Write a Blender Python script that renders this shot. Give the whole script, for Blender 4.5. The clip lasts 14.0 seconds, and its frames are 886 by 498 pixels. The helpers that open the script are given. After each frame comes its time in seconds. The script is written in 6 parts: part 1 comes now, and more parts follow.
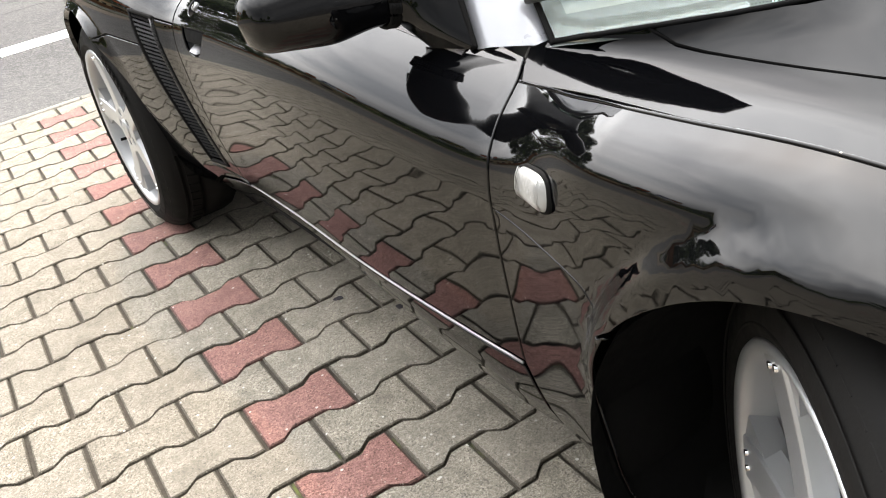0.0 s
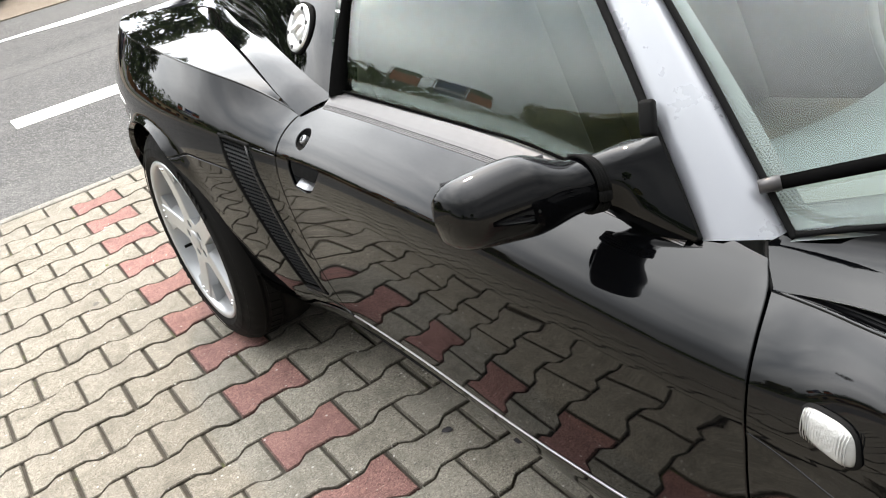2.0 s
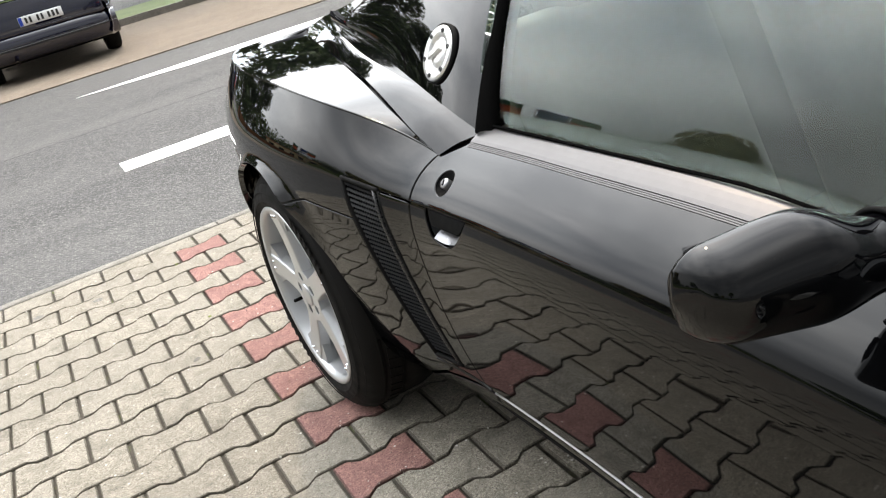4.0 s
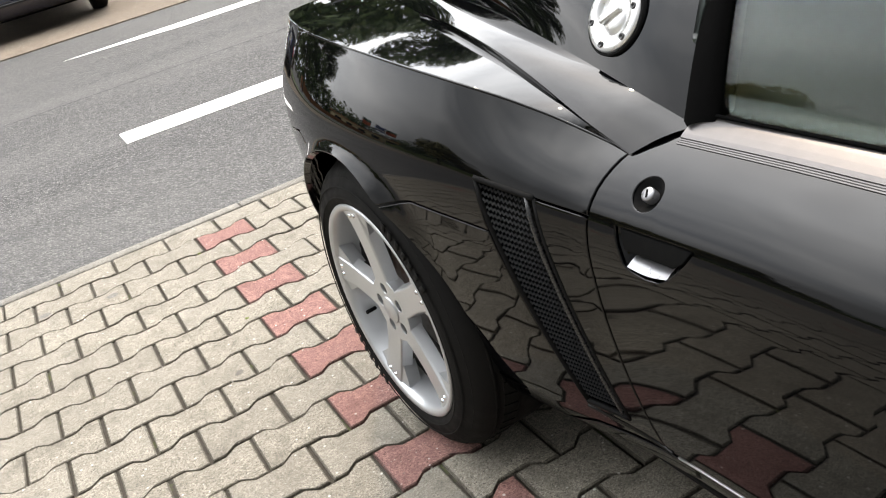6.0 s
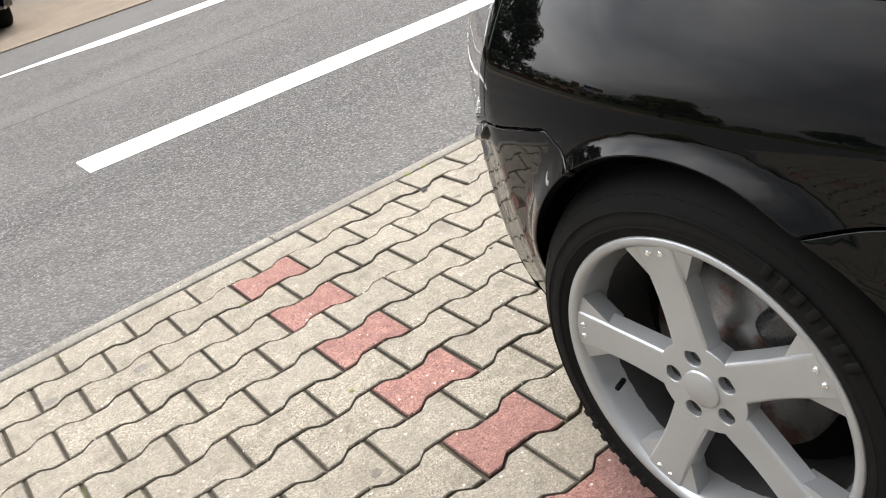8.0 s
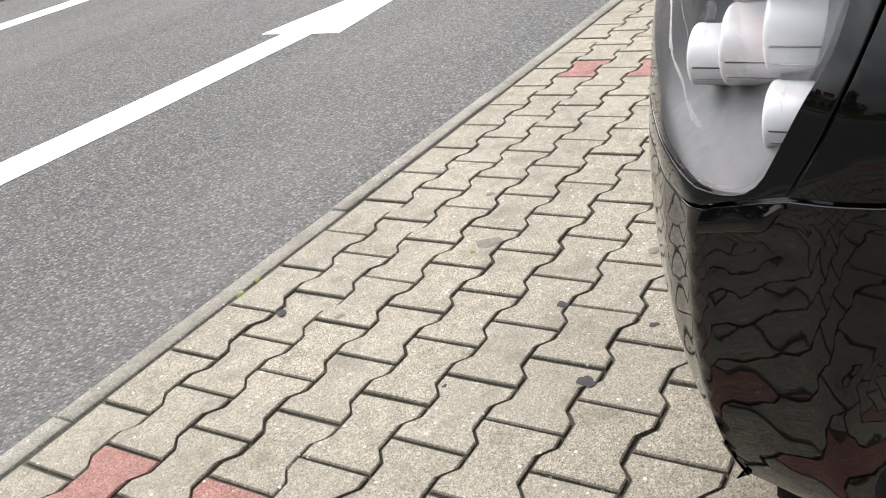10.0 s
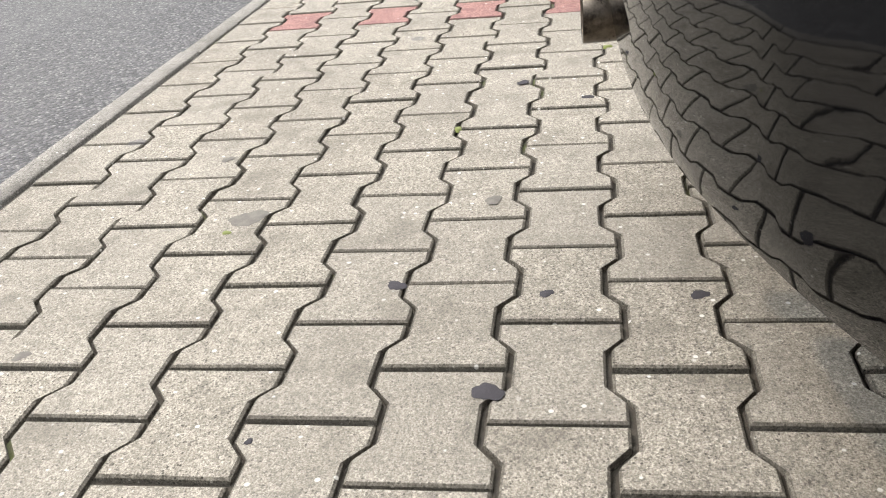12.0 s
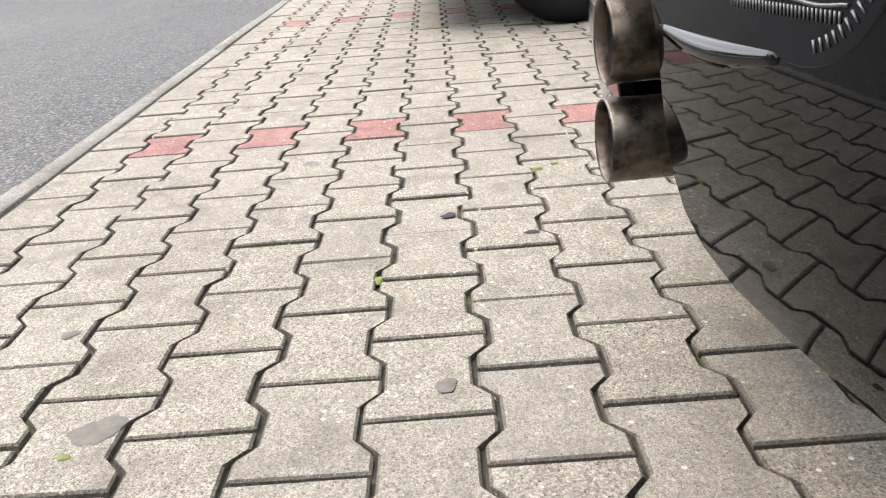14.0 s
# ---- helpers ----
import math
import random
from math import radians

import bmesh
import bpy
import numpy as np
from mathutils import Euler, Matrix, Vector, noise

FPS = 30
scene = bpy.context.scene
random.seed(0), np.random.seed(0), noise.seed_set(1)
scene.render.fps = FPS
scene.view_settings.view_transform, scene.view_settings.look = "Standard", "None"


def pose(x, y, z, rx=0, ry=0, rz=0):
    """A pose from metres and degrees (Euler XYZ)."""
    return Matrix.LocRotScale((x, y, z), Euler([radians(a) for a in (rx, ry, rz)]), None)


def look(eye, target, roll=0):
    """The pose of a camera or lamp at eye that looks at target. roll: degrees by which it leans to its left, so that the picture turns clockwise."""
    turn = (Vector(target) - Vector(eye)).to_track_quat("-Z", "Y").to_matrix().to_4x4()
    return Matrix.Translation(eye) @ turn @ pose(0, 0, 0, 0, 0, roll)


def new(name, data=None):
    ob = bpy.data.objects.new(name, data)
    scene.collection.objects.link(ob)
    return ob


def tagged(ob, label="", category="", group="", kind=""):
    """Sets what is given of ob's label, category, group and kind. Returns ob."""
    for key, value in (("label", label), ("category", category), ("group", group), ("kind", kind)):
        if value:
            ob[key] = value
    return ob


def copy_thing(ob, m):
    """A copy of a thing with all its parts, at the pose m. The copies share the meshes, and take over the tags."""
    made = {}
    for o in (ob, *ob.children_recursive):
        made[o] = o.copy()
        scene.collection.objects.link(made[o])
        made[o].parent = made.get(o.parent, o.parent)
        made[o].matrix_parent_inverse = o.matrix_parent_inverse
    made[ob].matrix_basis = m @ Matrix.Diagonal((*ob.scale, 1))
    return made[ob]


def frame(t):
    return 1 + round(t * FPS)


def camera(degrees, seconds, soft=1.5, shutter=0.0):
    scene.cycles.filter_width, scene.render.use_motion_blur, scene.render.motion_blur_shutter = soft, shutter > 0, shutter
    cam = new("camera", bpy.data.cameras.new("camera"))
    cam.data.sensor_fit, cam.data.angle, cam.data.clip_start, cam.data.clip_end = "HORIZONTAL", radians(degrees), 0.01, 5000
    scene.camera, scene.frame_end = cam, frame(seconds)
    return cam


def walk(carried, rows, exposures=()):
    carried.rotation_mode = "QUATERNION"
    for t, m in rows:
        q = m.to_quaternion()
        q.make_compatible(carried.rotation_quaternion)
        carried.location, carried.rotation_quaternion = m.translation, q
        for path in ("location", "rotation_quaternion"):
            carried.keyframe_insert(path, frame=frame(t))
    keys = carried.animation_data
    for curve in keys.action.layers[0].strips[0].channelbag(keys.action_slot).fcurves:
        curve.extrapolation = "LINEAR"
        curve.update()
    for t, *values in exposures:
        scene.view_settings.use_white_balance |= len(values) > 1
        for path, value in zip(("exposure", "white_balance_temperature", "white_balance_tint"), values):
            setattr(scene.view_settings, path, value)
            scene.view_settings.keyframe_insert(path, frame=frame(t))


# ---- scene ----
cam = camera(53.3, 14.0, soft=1.1)
PATH = [
    (0, (0.305, 4.378, 1.076), (-0.45, 2.793, 0.116), -12.6),
    (0.5, (0.276, 4.27, 1.137), (-0.504, 2.761, 0.081), -13.7),
    (1, (0.334, 4.21, 1.193), (-0.531, 2.772, 0.105), -13.8),
    (1.5, (0.378, 4.138, 1.252), (-0.473, 2.63, 0.251), -14.6),
    (2, (0.401, 4.059, 1.277), (-0.403, 2.476, 0.355), -13.9),
    (2.5, (0.389, 3.963, 1.272), (-0.362, 2.34, 0.377), -14.3),
    (3, (0.374, 3.924, 1.257), (-0.347, 2.283, 0.369), -14.8),
    (3.5, (0.363, 3.851, 1.216), (-0.322, 2.148, 0.421), -15.3),
    (3.7, (0.362, 3.807, 1.201), (-0.306, 2.094, 0.415), -15.4),
    (5.8, (0.424, 3.332, 1.186), (-0.256, 1.645, 0.355), -15.0),
    (6, (0.428, 3.272, 1.186), (-0.24, 1.6, 0.315), -15.4),
    (6.5, (0.433, 3.062, 1.172), (-0.214, 1.415, 0.239), -15.8),
    (7, (0.494, 2.882, 1.145), (-0.216, 1.278, 0.184), -14.3),
    (7.5, (0.607, 2.644, 1.132), (-0.208, 1.072, 0.201), -14.9),
    (7.7, (0.639, 2.566, 1.123), (-0.189, 0.984, 0.221), -15.5),
    (9.8, (0.733, 1.609, 1.019), (-0.65, 0.475, 0.124), -12.3),
    (10, (0.664, 1.486, 1.001), (-0.797, 0.456, 0.105), -11.2),
    (10.5, (0.551, 1.316, 0.933), (-1.044, 0.553, -0.003), -8.6),
    (11, (0.488, 1.132, 0.824), (-1.208, 0.626, -0.108), -6.7),
    (11.5, (0.407, 1.071, 0.689), (-1.327, 0.683, -0.229), -5.5),
    (12, (0.251, 1.009, 0.626), (-1.482, 0.679, -0.316), -6.3),
    (12.5, (0.124, 0.955, 0.587), (-1.627, 0.842, -0.373), -5.3),
    (13, (0.04, 0.896, 0.554), (-1.716, 0.964, -0.4), -4.3),
    (13.5, (-0.031, 0.874, 0.55), (-1.828, 0.916, -0.326), -5.1),
    (13.8, (-0.083, 0.893, 0.542), (-1.915, 0.864, -0.258), -5.4),
    (14, (-0.132, 0.878, 0.551), (-1.99, 0.846, -0.19), -4.8),
]
EXPOSURES = [(0.0, -0.52, 8150, 15), (1.0, -0.55, 7900, 13), (2.0, -0.76, 7950, 13), (3.5, -0.95, 7900, 13), (6.0, -1.01, 8020, 14), (7.5, -1.03, 8050, 15), (10.0, -1.22, 7880, 14), (12.0, -1.18, 7750, 15), (14.0, -1.03, 7700, 16)]
walk(cam, [(t, look(eye, target, roll)) for t, eye, target, roll in PATH], EXPOSURES)

# ---------------------------------------------------------------- light
SUN_EL, SUN_AZ = radians(53.5), radians(-158)      # azimuth from +Y towards +X
world = bpy.data.worlds.new("world")
scene.world = world
world.use_nodes = True
nt = world.node_tree
nt.nodes.clear()
w_out = nt.nodes.new("ShaderNodeOutputWorld")
w_bg = nt.nodes.new("ShaderNodeBackground")
w_sky = nt.nodes.new("ShaderNodeTexSky")
w_sky.sky_type = "NISHITA"
w_sky.sun_disc = False
w_sky.sun_elevation, w_sky.sun_rotation = SUN_EL, SUN_AZ
w_sky.air_density, w_sky.dust_density, w_sky.ozone_density = 1.0, 3.0, 0.6
# thin broken cloud: soft white noise over the sky
w_tc = nt.nodes.new("ShaderNodeTexCoord")
w_map = nt.nodes.new("ShaderNodeMapping")
w_map.inputs["Scale"].default_value = (1.0, 1.6, 2.6)
w_noise = nt.nodes.new("ShaderNodeTexNoise")
w_noise.inputs["Scale"].default_value = 1.5
w_noise.inputs["Detail"].default_value = 4.0
w_noise.inputs["Roughness"].default_value = 0.55
w_ramp = nt.nodes.new("ShaderNodeValToRGB")
w_ramp.color_ramp.elements[0].position, w_ramp.color_ramp.elements[0].color = 0.33, (0.72, 0.72, 0.72, 1)
w_ramp.color_ramp.elements[1].position, w_ramp.color_ramp.elements[1].color = 0.68, (0.97, 0.97, 0.97, 1)
w_mix = nt.nodes.new("ShaderNodeMixRGB")
w_cloud = nt.nodes.new("ShaderNodeValToRGB")
w_cloud.color_ramp.elements[0].position, w_cloud.color_ramp.elements[0].color = 0.3, (21.8, 26.6, 33.0, 1)
w_cloud.color_ramp.elements[1].position, w_cloud.color_ramp.elements[1].color = 0.75, (38.5, 44.2, 51.5, 1)
nt.links.new(w_tc.outputs["Generated"], w_map.inputs["Vector"])
nt.links.new(w_map.outputs["Vector"], w_noise.inputs["Vector"])
nt.links.new(w_noise.outputs["Fac"], w_ramp.inputs["Fac"])
nt.links.new(w_noise.outputs["Fac"], w_cloud.inputs["Fac"])
nt.links.new(w_ramp.outputs["Color"], w_mix.inputs["Fac"])
nt.links.new(w_sky.outputs["Color"], w_mix.inputs["Color1"])
nt.links.new(w_cloud.outputs["Color"], w_mix.inputs["Color2"])
# haze: the sky grows brighter towards the horizon, all round
w_sep = nt.nodes.new("ShaderNodeSeparateXYZ")
w_haze = nt.nodes.new("ShaderNodeValToRGB")
w_haze.color_ramp.elements[0].position, w_haze.color_ramp.elements[0].color = 0.0, (1.1, 1.1, 1.1, 1)
w_haze.color_ramp.elements[1].position, w_haze.color_ramp.elements[1].color = 1.0, (0.95, 0.95, 0.96, 1)
for w_z, w_c in ((0.15, 1.35), (0.33, 1.40), (0.52, 1.30), (0.76, 1.20), (0.90, 1.12)):
    w_e = w_haze.color_ramp.elements.new(w_z)
    w_e.color = (w_c, w_c, w_c, 1)
w_mul = nt.nodes.new("ShaderNodeMixRGB")
w_mul.blend_type, w_mul.inputs["Fac"].default_value = "MULTIPLY", 1.0
nt.links.new(w_tc.outputs["Generated"], w_sep.inputs["Vector"])
nt.links.new(w_sep.outputs["Z"], w_haze.inputs["Fac"])
nt.links.new(w_mix.outputs["Color"], w_mul.inputs["Color1"])
nt.links.new(w_haze.outputs["Color"], w_mul.inputs["Color2"])
# thin cloud is brightest round the sun
w_dot = nt.nodes.new("ShaderNodeVectorMath")
w_dot.operation = "DOT_PRODUCT"
w_dot.inputs[1].default_value = (math.cos(SUN_EL) * math.sin(SUN_AZ), math.cos(SUN_EL) * math.cos(SUN_AZ), math.sin(SUN_EL))
w_ring = nt.nodes.new("ShaderNodeValToRGB")
for w_i, (w_z, w_c) in enumerate(((0.0, 0.25), (0.30, 0.45), (0.50, 1.35), (0.70, 2.1), (0.88, 2.9), (1.0, 4.6))):
    w_e = w_ring.color_ramp.elements[w_i] if w_i < 1 else w_ring.color_ramp.elements.new(w_z) if w_z < 1 else w_ring.color_ramp.elements[len(w_ring.color_ramp.elements) - 1]
    w_e.position, w_e.color = w_z, (w_c, w_c, w_c, 1)
w_glow = nt.nodes.new("ShaderNodeMixRGB")
w_glow.blend_type, w_glow.inputs["Fac"].default_value = "MULTIPLY", 1.0
nt.links.new(w_tc.outputs["Generated"], w_dot.inputs[0])
nt.links.new(w_dot.outputs["Value"], w_ring.inputs["Fac"])
nt.links.new(w_mul.outputs["Color"], w_glow.inputs["Color1"])
nt.links.new(w_ring.outputs["Color"], w_glow.inputs["Color2"])
nt.links.new(w_glow.outputs["Color"], w_bg.inputs["Color"])
w_bg.inputs["Strength"].default_value = 0.125
nt.links.new(w_bg.outputs["Background"], w_out.inputs["Surface"])

sun = new("sun", bpy.data.lights.new("sun", "SUN"))
sun.data.energy, sun.data.angle, sun.data.color = 2.75, radians(1.2), (1.0, 0.845, 0.645)
to_sun = Vector((math.cos(SUN_EL) * math.sin(SUN_AZ), math.cos(SUN_EL) * math.cos(SUN_AZ), math.sin(SUN_EL)))
sun.matrix_world = look(to_sun * 30, (0, 0, 0))

# ---------------------------------------------------------------- materials


class Nodes:
    """A short way to write a node material."""

    def __init__(self, name):
        self.mat = bpy.data.materials.new(name)
        self.mat.use_nodes = True
        self.tree = self.mat.node_tree
        self.bsdf = self.tree.nodes["Principled BSDF"]
        self.out = self.tree.nodes["Material Output"]

    def add(self, kind, **ins):
        n = self.tree.nodes.new(kind)
        for k, v in ins.items():
            self.put(n, k.replace("_", " "), v)
        return n

    def put(self, n, key, v):
        if isinstance(v, bpy.types.NodeSocket):
            self.tree.links.new(v, n.inputs[key])
        else:
            n.inputs[key].default_value = v

    def set(self, **ins):
        for k, v in ins.items():
            self.put(self.bsdf, k.replace("_", " "), v)
        return self

    def coords(self, scale=1.0):
        tc = self.add("ShaderNodeTexCoord")
        mp = self.add("ShaderNodeMapping", Vector=tc.outputs["Object"])
        mp.inputs["Scale"].default_value = (scale,) * 3 if not isinstance(scale, tuple) else scale
        return mp.outputs["Vector"]

    def place(self, scale=1.0):
        g = self.add("ShaderNodeNewGeometry")
        mp = self.add("ShaderNodeMapping", Vector=g.outputs["Position"])
        mp.inputs["Scale"].default_value = (scale,) * 3 if not isinstance(scale, tuple) else scale
        return mp.outputs["Vector"]

    def noise(self, vec, scale, detail=4.0, rough=0.6):
        return self.add("ShaderNodeTexNoise", Vector=vec, Scale=scale, Detail=detail, Roughness=rough).outputs["Fac"]

    def voronoi(self, vec, scale):
        return self.add("ShaderNodeTexVoronoi", Vector=vec, Scale=scale).outputs

    def ramp(self, fac, *stops):
        n = self.add("ShaderNodeValToRGB", Fac=fac)
        el = n.color_ramp.elements
        while len(el) < len(stops):
            el.new(0.5)
        for e, (p, c) in zip(el, stops):
            e.position = p
            e.color = (*c, 1) if isinstance(c, tuple) else (c, c, c, 1)
        return n.outputs["Color"]

    def mix(self, fac, a, b, mode="MIX"):
        n = self.add("ShaderNodeMixRGB", Fac=fac)
        n.blend_type = mode
        self.put(n, "Color1", (*a, 1) if isinstance(a, tuple) else a)
        self.put(n, "Color2", (*b, 1) if isinstance(b, tuple) else b)
        return n.outputs["Color"]

    def math(self, op, a, b=0.0):
        n = self.add("ShaderNodeMath")
        n.operation = op
        self.put(n, 0, a)
        self.put(n, 1, b)
        return n.outputs[0]

    def bump(self, height, strength=0.3, distance=0.01):
        n = self.add("ShaderNodeBump", Strength=strength, Distance=distance, Height=height)
        self.put(self.bsdf, "Normal", n.outputs["Normal"])
        return self


def plain(name, color, rough=0.5, metal=0.0, grain=0.0, gscale=60.0, coat=0.0, vary=0.12):
    m = Nodes(name)
    v = m.coords()
    n1 = m.noise(v, gscale * 0.12, 3)
    n2 = m.noise(v, gscale, 5)
    dark, light = tuple(c * (1 - vary) for c in color), tuple(min(1, c * (1 + vary)) for c in color)
    m.set(Base_Color=m.mix(n1, dark, light), Metallic=metal, Coat_Weight=coat)
    m.set(Roughness=m.ramp(n2, (0.2, max(0.02, rough * 0.8)), (0.8, min(1, rough * 1.2))))
    if grain:
        m.bump(n2, grain, 0.004)
    return m.mat


def make_paint():
    m = Nodes("black_car_paint")
    v = m.coords()
    dust = m.voronoi(v, 55.0)["Distance"]
    film = m.noise(v, 3.0, 4)
    speck = m.ramp(dust, (0.02, 1.0), (0.05, 0.0))
    m.set(Base_Color=m.mix(m.math("MULTIPLY", speck, 0.05), (0.0012, 0.0013, 0.0016), (0.2, 0.19, 0.17)),
          Metallic=0.0, Roughness=m.ramp(film, (0.3, 0.015), (0.8, 0.05)), Coat_Weight=0.0, Coat_Roughness=0.01)
    m.bsdf.inputs["Specular IOR Level"].default_value = 0.27
    m.bump(m.noise(v, 160.0, 2), 0.012, 0.001)
    return m.mat


def make_concrete(name, dark, light, tint):
    m = Nodes(name)
    v = m.place()
    info = m.add("ShaderNodeObjectInfo").outputs["Random"]
    isl = m.add("ShaderNodeNewGeometry").outputs["Random Per Island"]
    rnd = m.math("FRACT", m.math("ADD", info, isl))
    fine = m.mix(0.36, m.ramp(m.noise(v, 430.0, 2, 0.8), (0.40, 0.0), (0.60, 1.0)), m.ramp(m.noise(v, 150.0, 3, 0.8), (0.40, 0.0), (0.60, 1.0)))
    mid = m.noise(v, 26.0, 5, 0.65)
    big = m.noise(v, 1.7, 4)
    grit = m.voronoi(v, 115.0)
    base = m.mix(fine, tuple(c * 0.66 for c in dark), tuple(min(1, c * 1.22) for c in light))
    base = m.mix(m.ramp(mid, (0.35, 0.45), (0.72, 0.0)), base, tuple(c * 0.62 for c in dark))
    base = m.mix(m.math("MULTIPLY", m.ramp(grit["Distance"], (0.16, 1.0), (0.24, 0.0)), m.ramp(m.noise(v, 90.0, 2), (0.54, 0.0), (0.64, 0.6))), base, (0.62, 0.58, 0.50))
    base = m.mix(m.math("MULTIPLY", m.ramp(m.voronoi(v, 150.0)["Distance"], (0.16, 1.0), (0.26, 0.0)), m.ramp(m.noise(v, 70.0, 2), (0.42, 0.0), (0.54, 0.9))), base, tuple(c * 0.18 for c in dark))
    tone = m.add("ShaderNodeSeparateColor", Color=m.voronoi(v, 330.0)["Color"]).outputs["Red"]
    base = m.mix(1.0, base, m.ramp(tone, (0.0, 0.60), (0.5, 0.97), (0.86, 1.08), (1.0, 1.28)), "MULTIPLY")
    peb = m.voronoi(v, 55.0)
    some = m.ramp(m.add("ShaderNodeSeparateColor", Color=peb["Color"]).outputs["Green"], (0.86, 0.0), (0.88, 0.8))
    base = m.mix(m.math("MULTIPLY", m.ramp(peb["Distance"], (0.14, 1.0), (0.20, 0.0)), some), base, (0.72, 0.69, 0.63))
    base = m.mix(m.math("MULTIPLY", rnd, 0.35), base, tuple(c * 0.8 for c in tint))
    base = m.mix(m.ramp(m.noise(v, 9.0, 4, 0.6), (0.52, 0.0), (0.68, 0.42)), base, tuple(c * 0.6 for c in dark))
    base = m.mix(m.ramp(big, (0.4, 0.22), (0.62, 0.0)), base, tuple(c * 0.55 for c in dark))
    # chewing gum and oil spots, few and round
    spot = m.add("ShaderNodeTexVoronoi", Vector=v, Scale=4.3)
    edge = m.math("ADD", spot.outputs["Distance"], m.math("MULTIPLY", m.math("SUBTRACT", m.noise(v, 45.0, 3), 0.5), 0.07))
    few = m.ramp(m.add("ShaderNodeSeparateColor", Color=spot.outputs["Color"]).outputs["Red"], (0.80, 0.0), (0.84, 1.0))
    base = m.mix(m.math("MULTIPLY", m.math("MULTIPLY", m.ramp(edge, (0.07, 0.75), (0.105, 0.0)), few), 0.8), base, (0.10, 0.095, 0.10))
    m.set(Base_Color=base, Roughness=0.9)
    m.bsdf.inputs["Specular IOR Level"].default_value = 0.25
    m.bump(m.math("ADD", m.noise(v, 420.0, 3, 0.7), m.math("MULTIPLY", mid, 0.6)), 0.85, 0.003)
    return m.mat


def make_asphalt():
    m = Nodes("asphalt")
    v = m.place()
    st = m.voronoi(v, 112.0)
    tone = m.add("ShaderNodeSeparateColor", Color=st["Color"]).outputs["Red"]
    base = m.ramp(tone, (0.0, (0.010, 0.010, 0.010)), (0.45, (0.055, 0.053, 0.050)), (0.82, (0.128, 0.124, 0.117)), (1.0, (0.21, 0.203, 0.19)))
    base = m.mix(m.ramp(st["Distance"], (0.25, 0.0), (0.6, 0.75)), base, (0.03, 0.03, 0.032))
    base = m.mix(m.ramp(m.noise(m.place((0.25, 1.0, 1.0)), 0.9, 5), (0.42, 0.0), (0.7, 0.35)), base, (0.13, 0.127, 0.12))
    base = m.mix(m.ramp(m.noise(v, 3.0, 5), (0.55, 0.0), (0.75, 0.35)), base, (0.06, 0.06, 0.062))
    m.set(Base_Color=base, Roughness=0.88)
    m.bump(m.math("SUBTRACT", m.noise(v, 60, 3), m.math("MULTIPLY", st["Distance"], 1.2)), 0.8, 0.005)
    return m.mat


def make_road_paint():
    m = Nodes("road_marking_paint")
    v = m.place()
    wear = m.ramp(m.noise(v, 70.0, 5, 0.7), (0.60, 0.0), (0.72, 0.7))
    base = m.mix(wear, (0.78, 0.77, 0.74), (0.22, 0.22, 0.21))
    base = m.mix(m.ramp(m.noise(v, 4.0, 4), (0.4, 0.0), (0.8, 0.25)), base, (0.5, 0.49, 0.46))
    m.set(Base_Color=base, Roughness=0.75)
    m.bump(m.noise(v, 150, 3), 0.4, 0.002)
    return m.mat


def make_glass(name, tint, rough=0.0, ior=1.5):
    m = Nodes(name)
    t = m.tree
    t.nodes.remove(m.bsdf)
    tr = m.add("ShaderNodeBsdfTransparent", Color=(*tint, 1))
    gl = m.add("ShaderNodeBsdfGlossy", Roughness=rough)
    lw = m.add("ShaderNodeLayerWeight", Blend=0.5)
    f0 = ((ior - 1) / (ior + 1)) ** 2
    mx = m.add("ShaderNodeMixShader", Fac=m.math("ADD", m.math("MULTIPLY", m.math("POWER", lw.outputs["Facing"], 5.0), 1 - f0), f0))
    t.links.new(tr.outputs[0], mx.inputs[1])
    t.links.new(gl.outputs[0], mx.inputs[2])
    t.links.new(mx.outputs[0], m.out.inputs["Surface"])
    return m.mat


def make_tyre():
    m = Nodes("tyre_rubber")
    v = m.coords()
    n = m.noise(v, 35.0, 5)
    m.set(Base_Color=m.mix(n, (0.004, 0.004, 0.004), (0.012, 0.0115, 0.011)), Roughness=m.ramp(n, (0.3, 0.62), (0.7, 0.85)))
    m.bsdf.inputs["Specular IOR Level"].default_value = 0.09
    m.bump(m.noise(v, 240.0, 3), 0.25, 0.001)
    return m.mat


def make_alloy():
    m = Nodes("silver_alloy")
    v = m.coords()
    flake = m.noise(v, 900.0, 2)
    m.set(Base_Color=m.mix(m.noise(v, 9.0, 4), (0.36, 0.37, 0.38), (0.46, 0.47, 0.48)), Metallic=0.55, Roughness=m.ramp(flake, (0.3, 0.28), (0.7, 0.42)), Coat_Weight=0.4, Coat_Roughness=0.08)
    return m.mat


def make_steel():
    m = Nodes("heat_stained_steel")
    v = m.place()
    tone = m.mix(m.ramp(m.noise(v, 9.0, 4), (0.38, 0.0), (0.62, 1.0)), (0.15, 0.125, 0.10), (0.085, 0.055, 0.036))
    tone = m.mix(m.ramp(m.noise(v, 26.0, 5), (0.47, 0.0), (0.62, 0.9)), tone, (0.022, 0.017, 0.013))
    m.set(Base_Color=tone, Metallic=0.9, Roughness=m.ramp(m.noise(v, 60.0, 4), (0.3, 0.24), (0.7, 0.46)))
    m.bump(m.noise(v, 220.0, 4), 0.12, 0.002)
    return m.mat


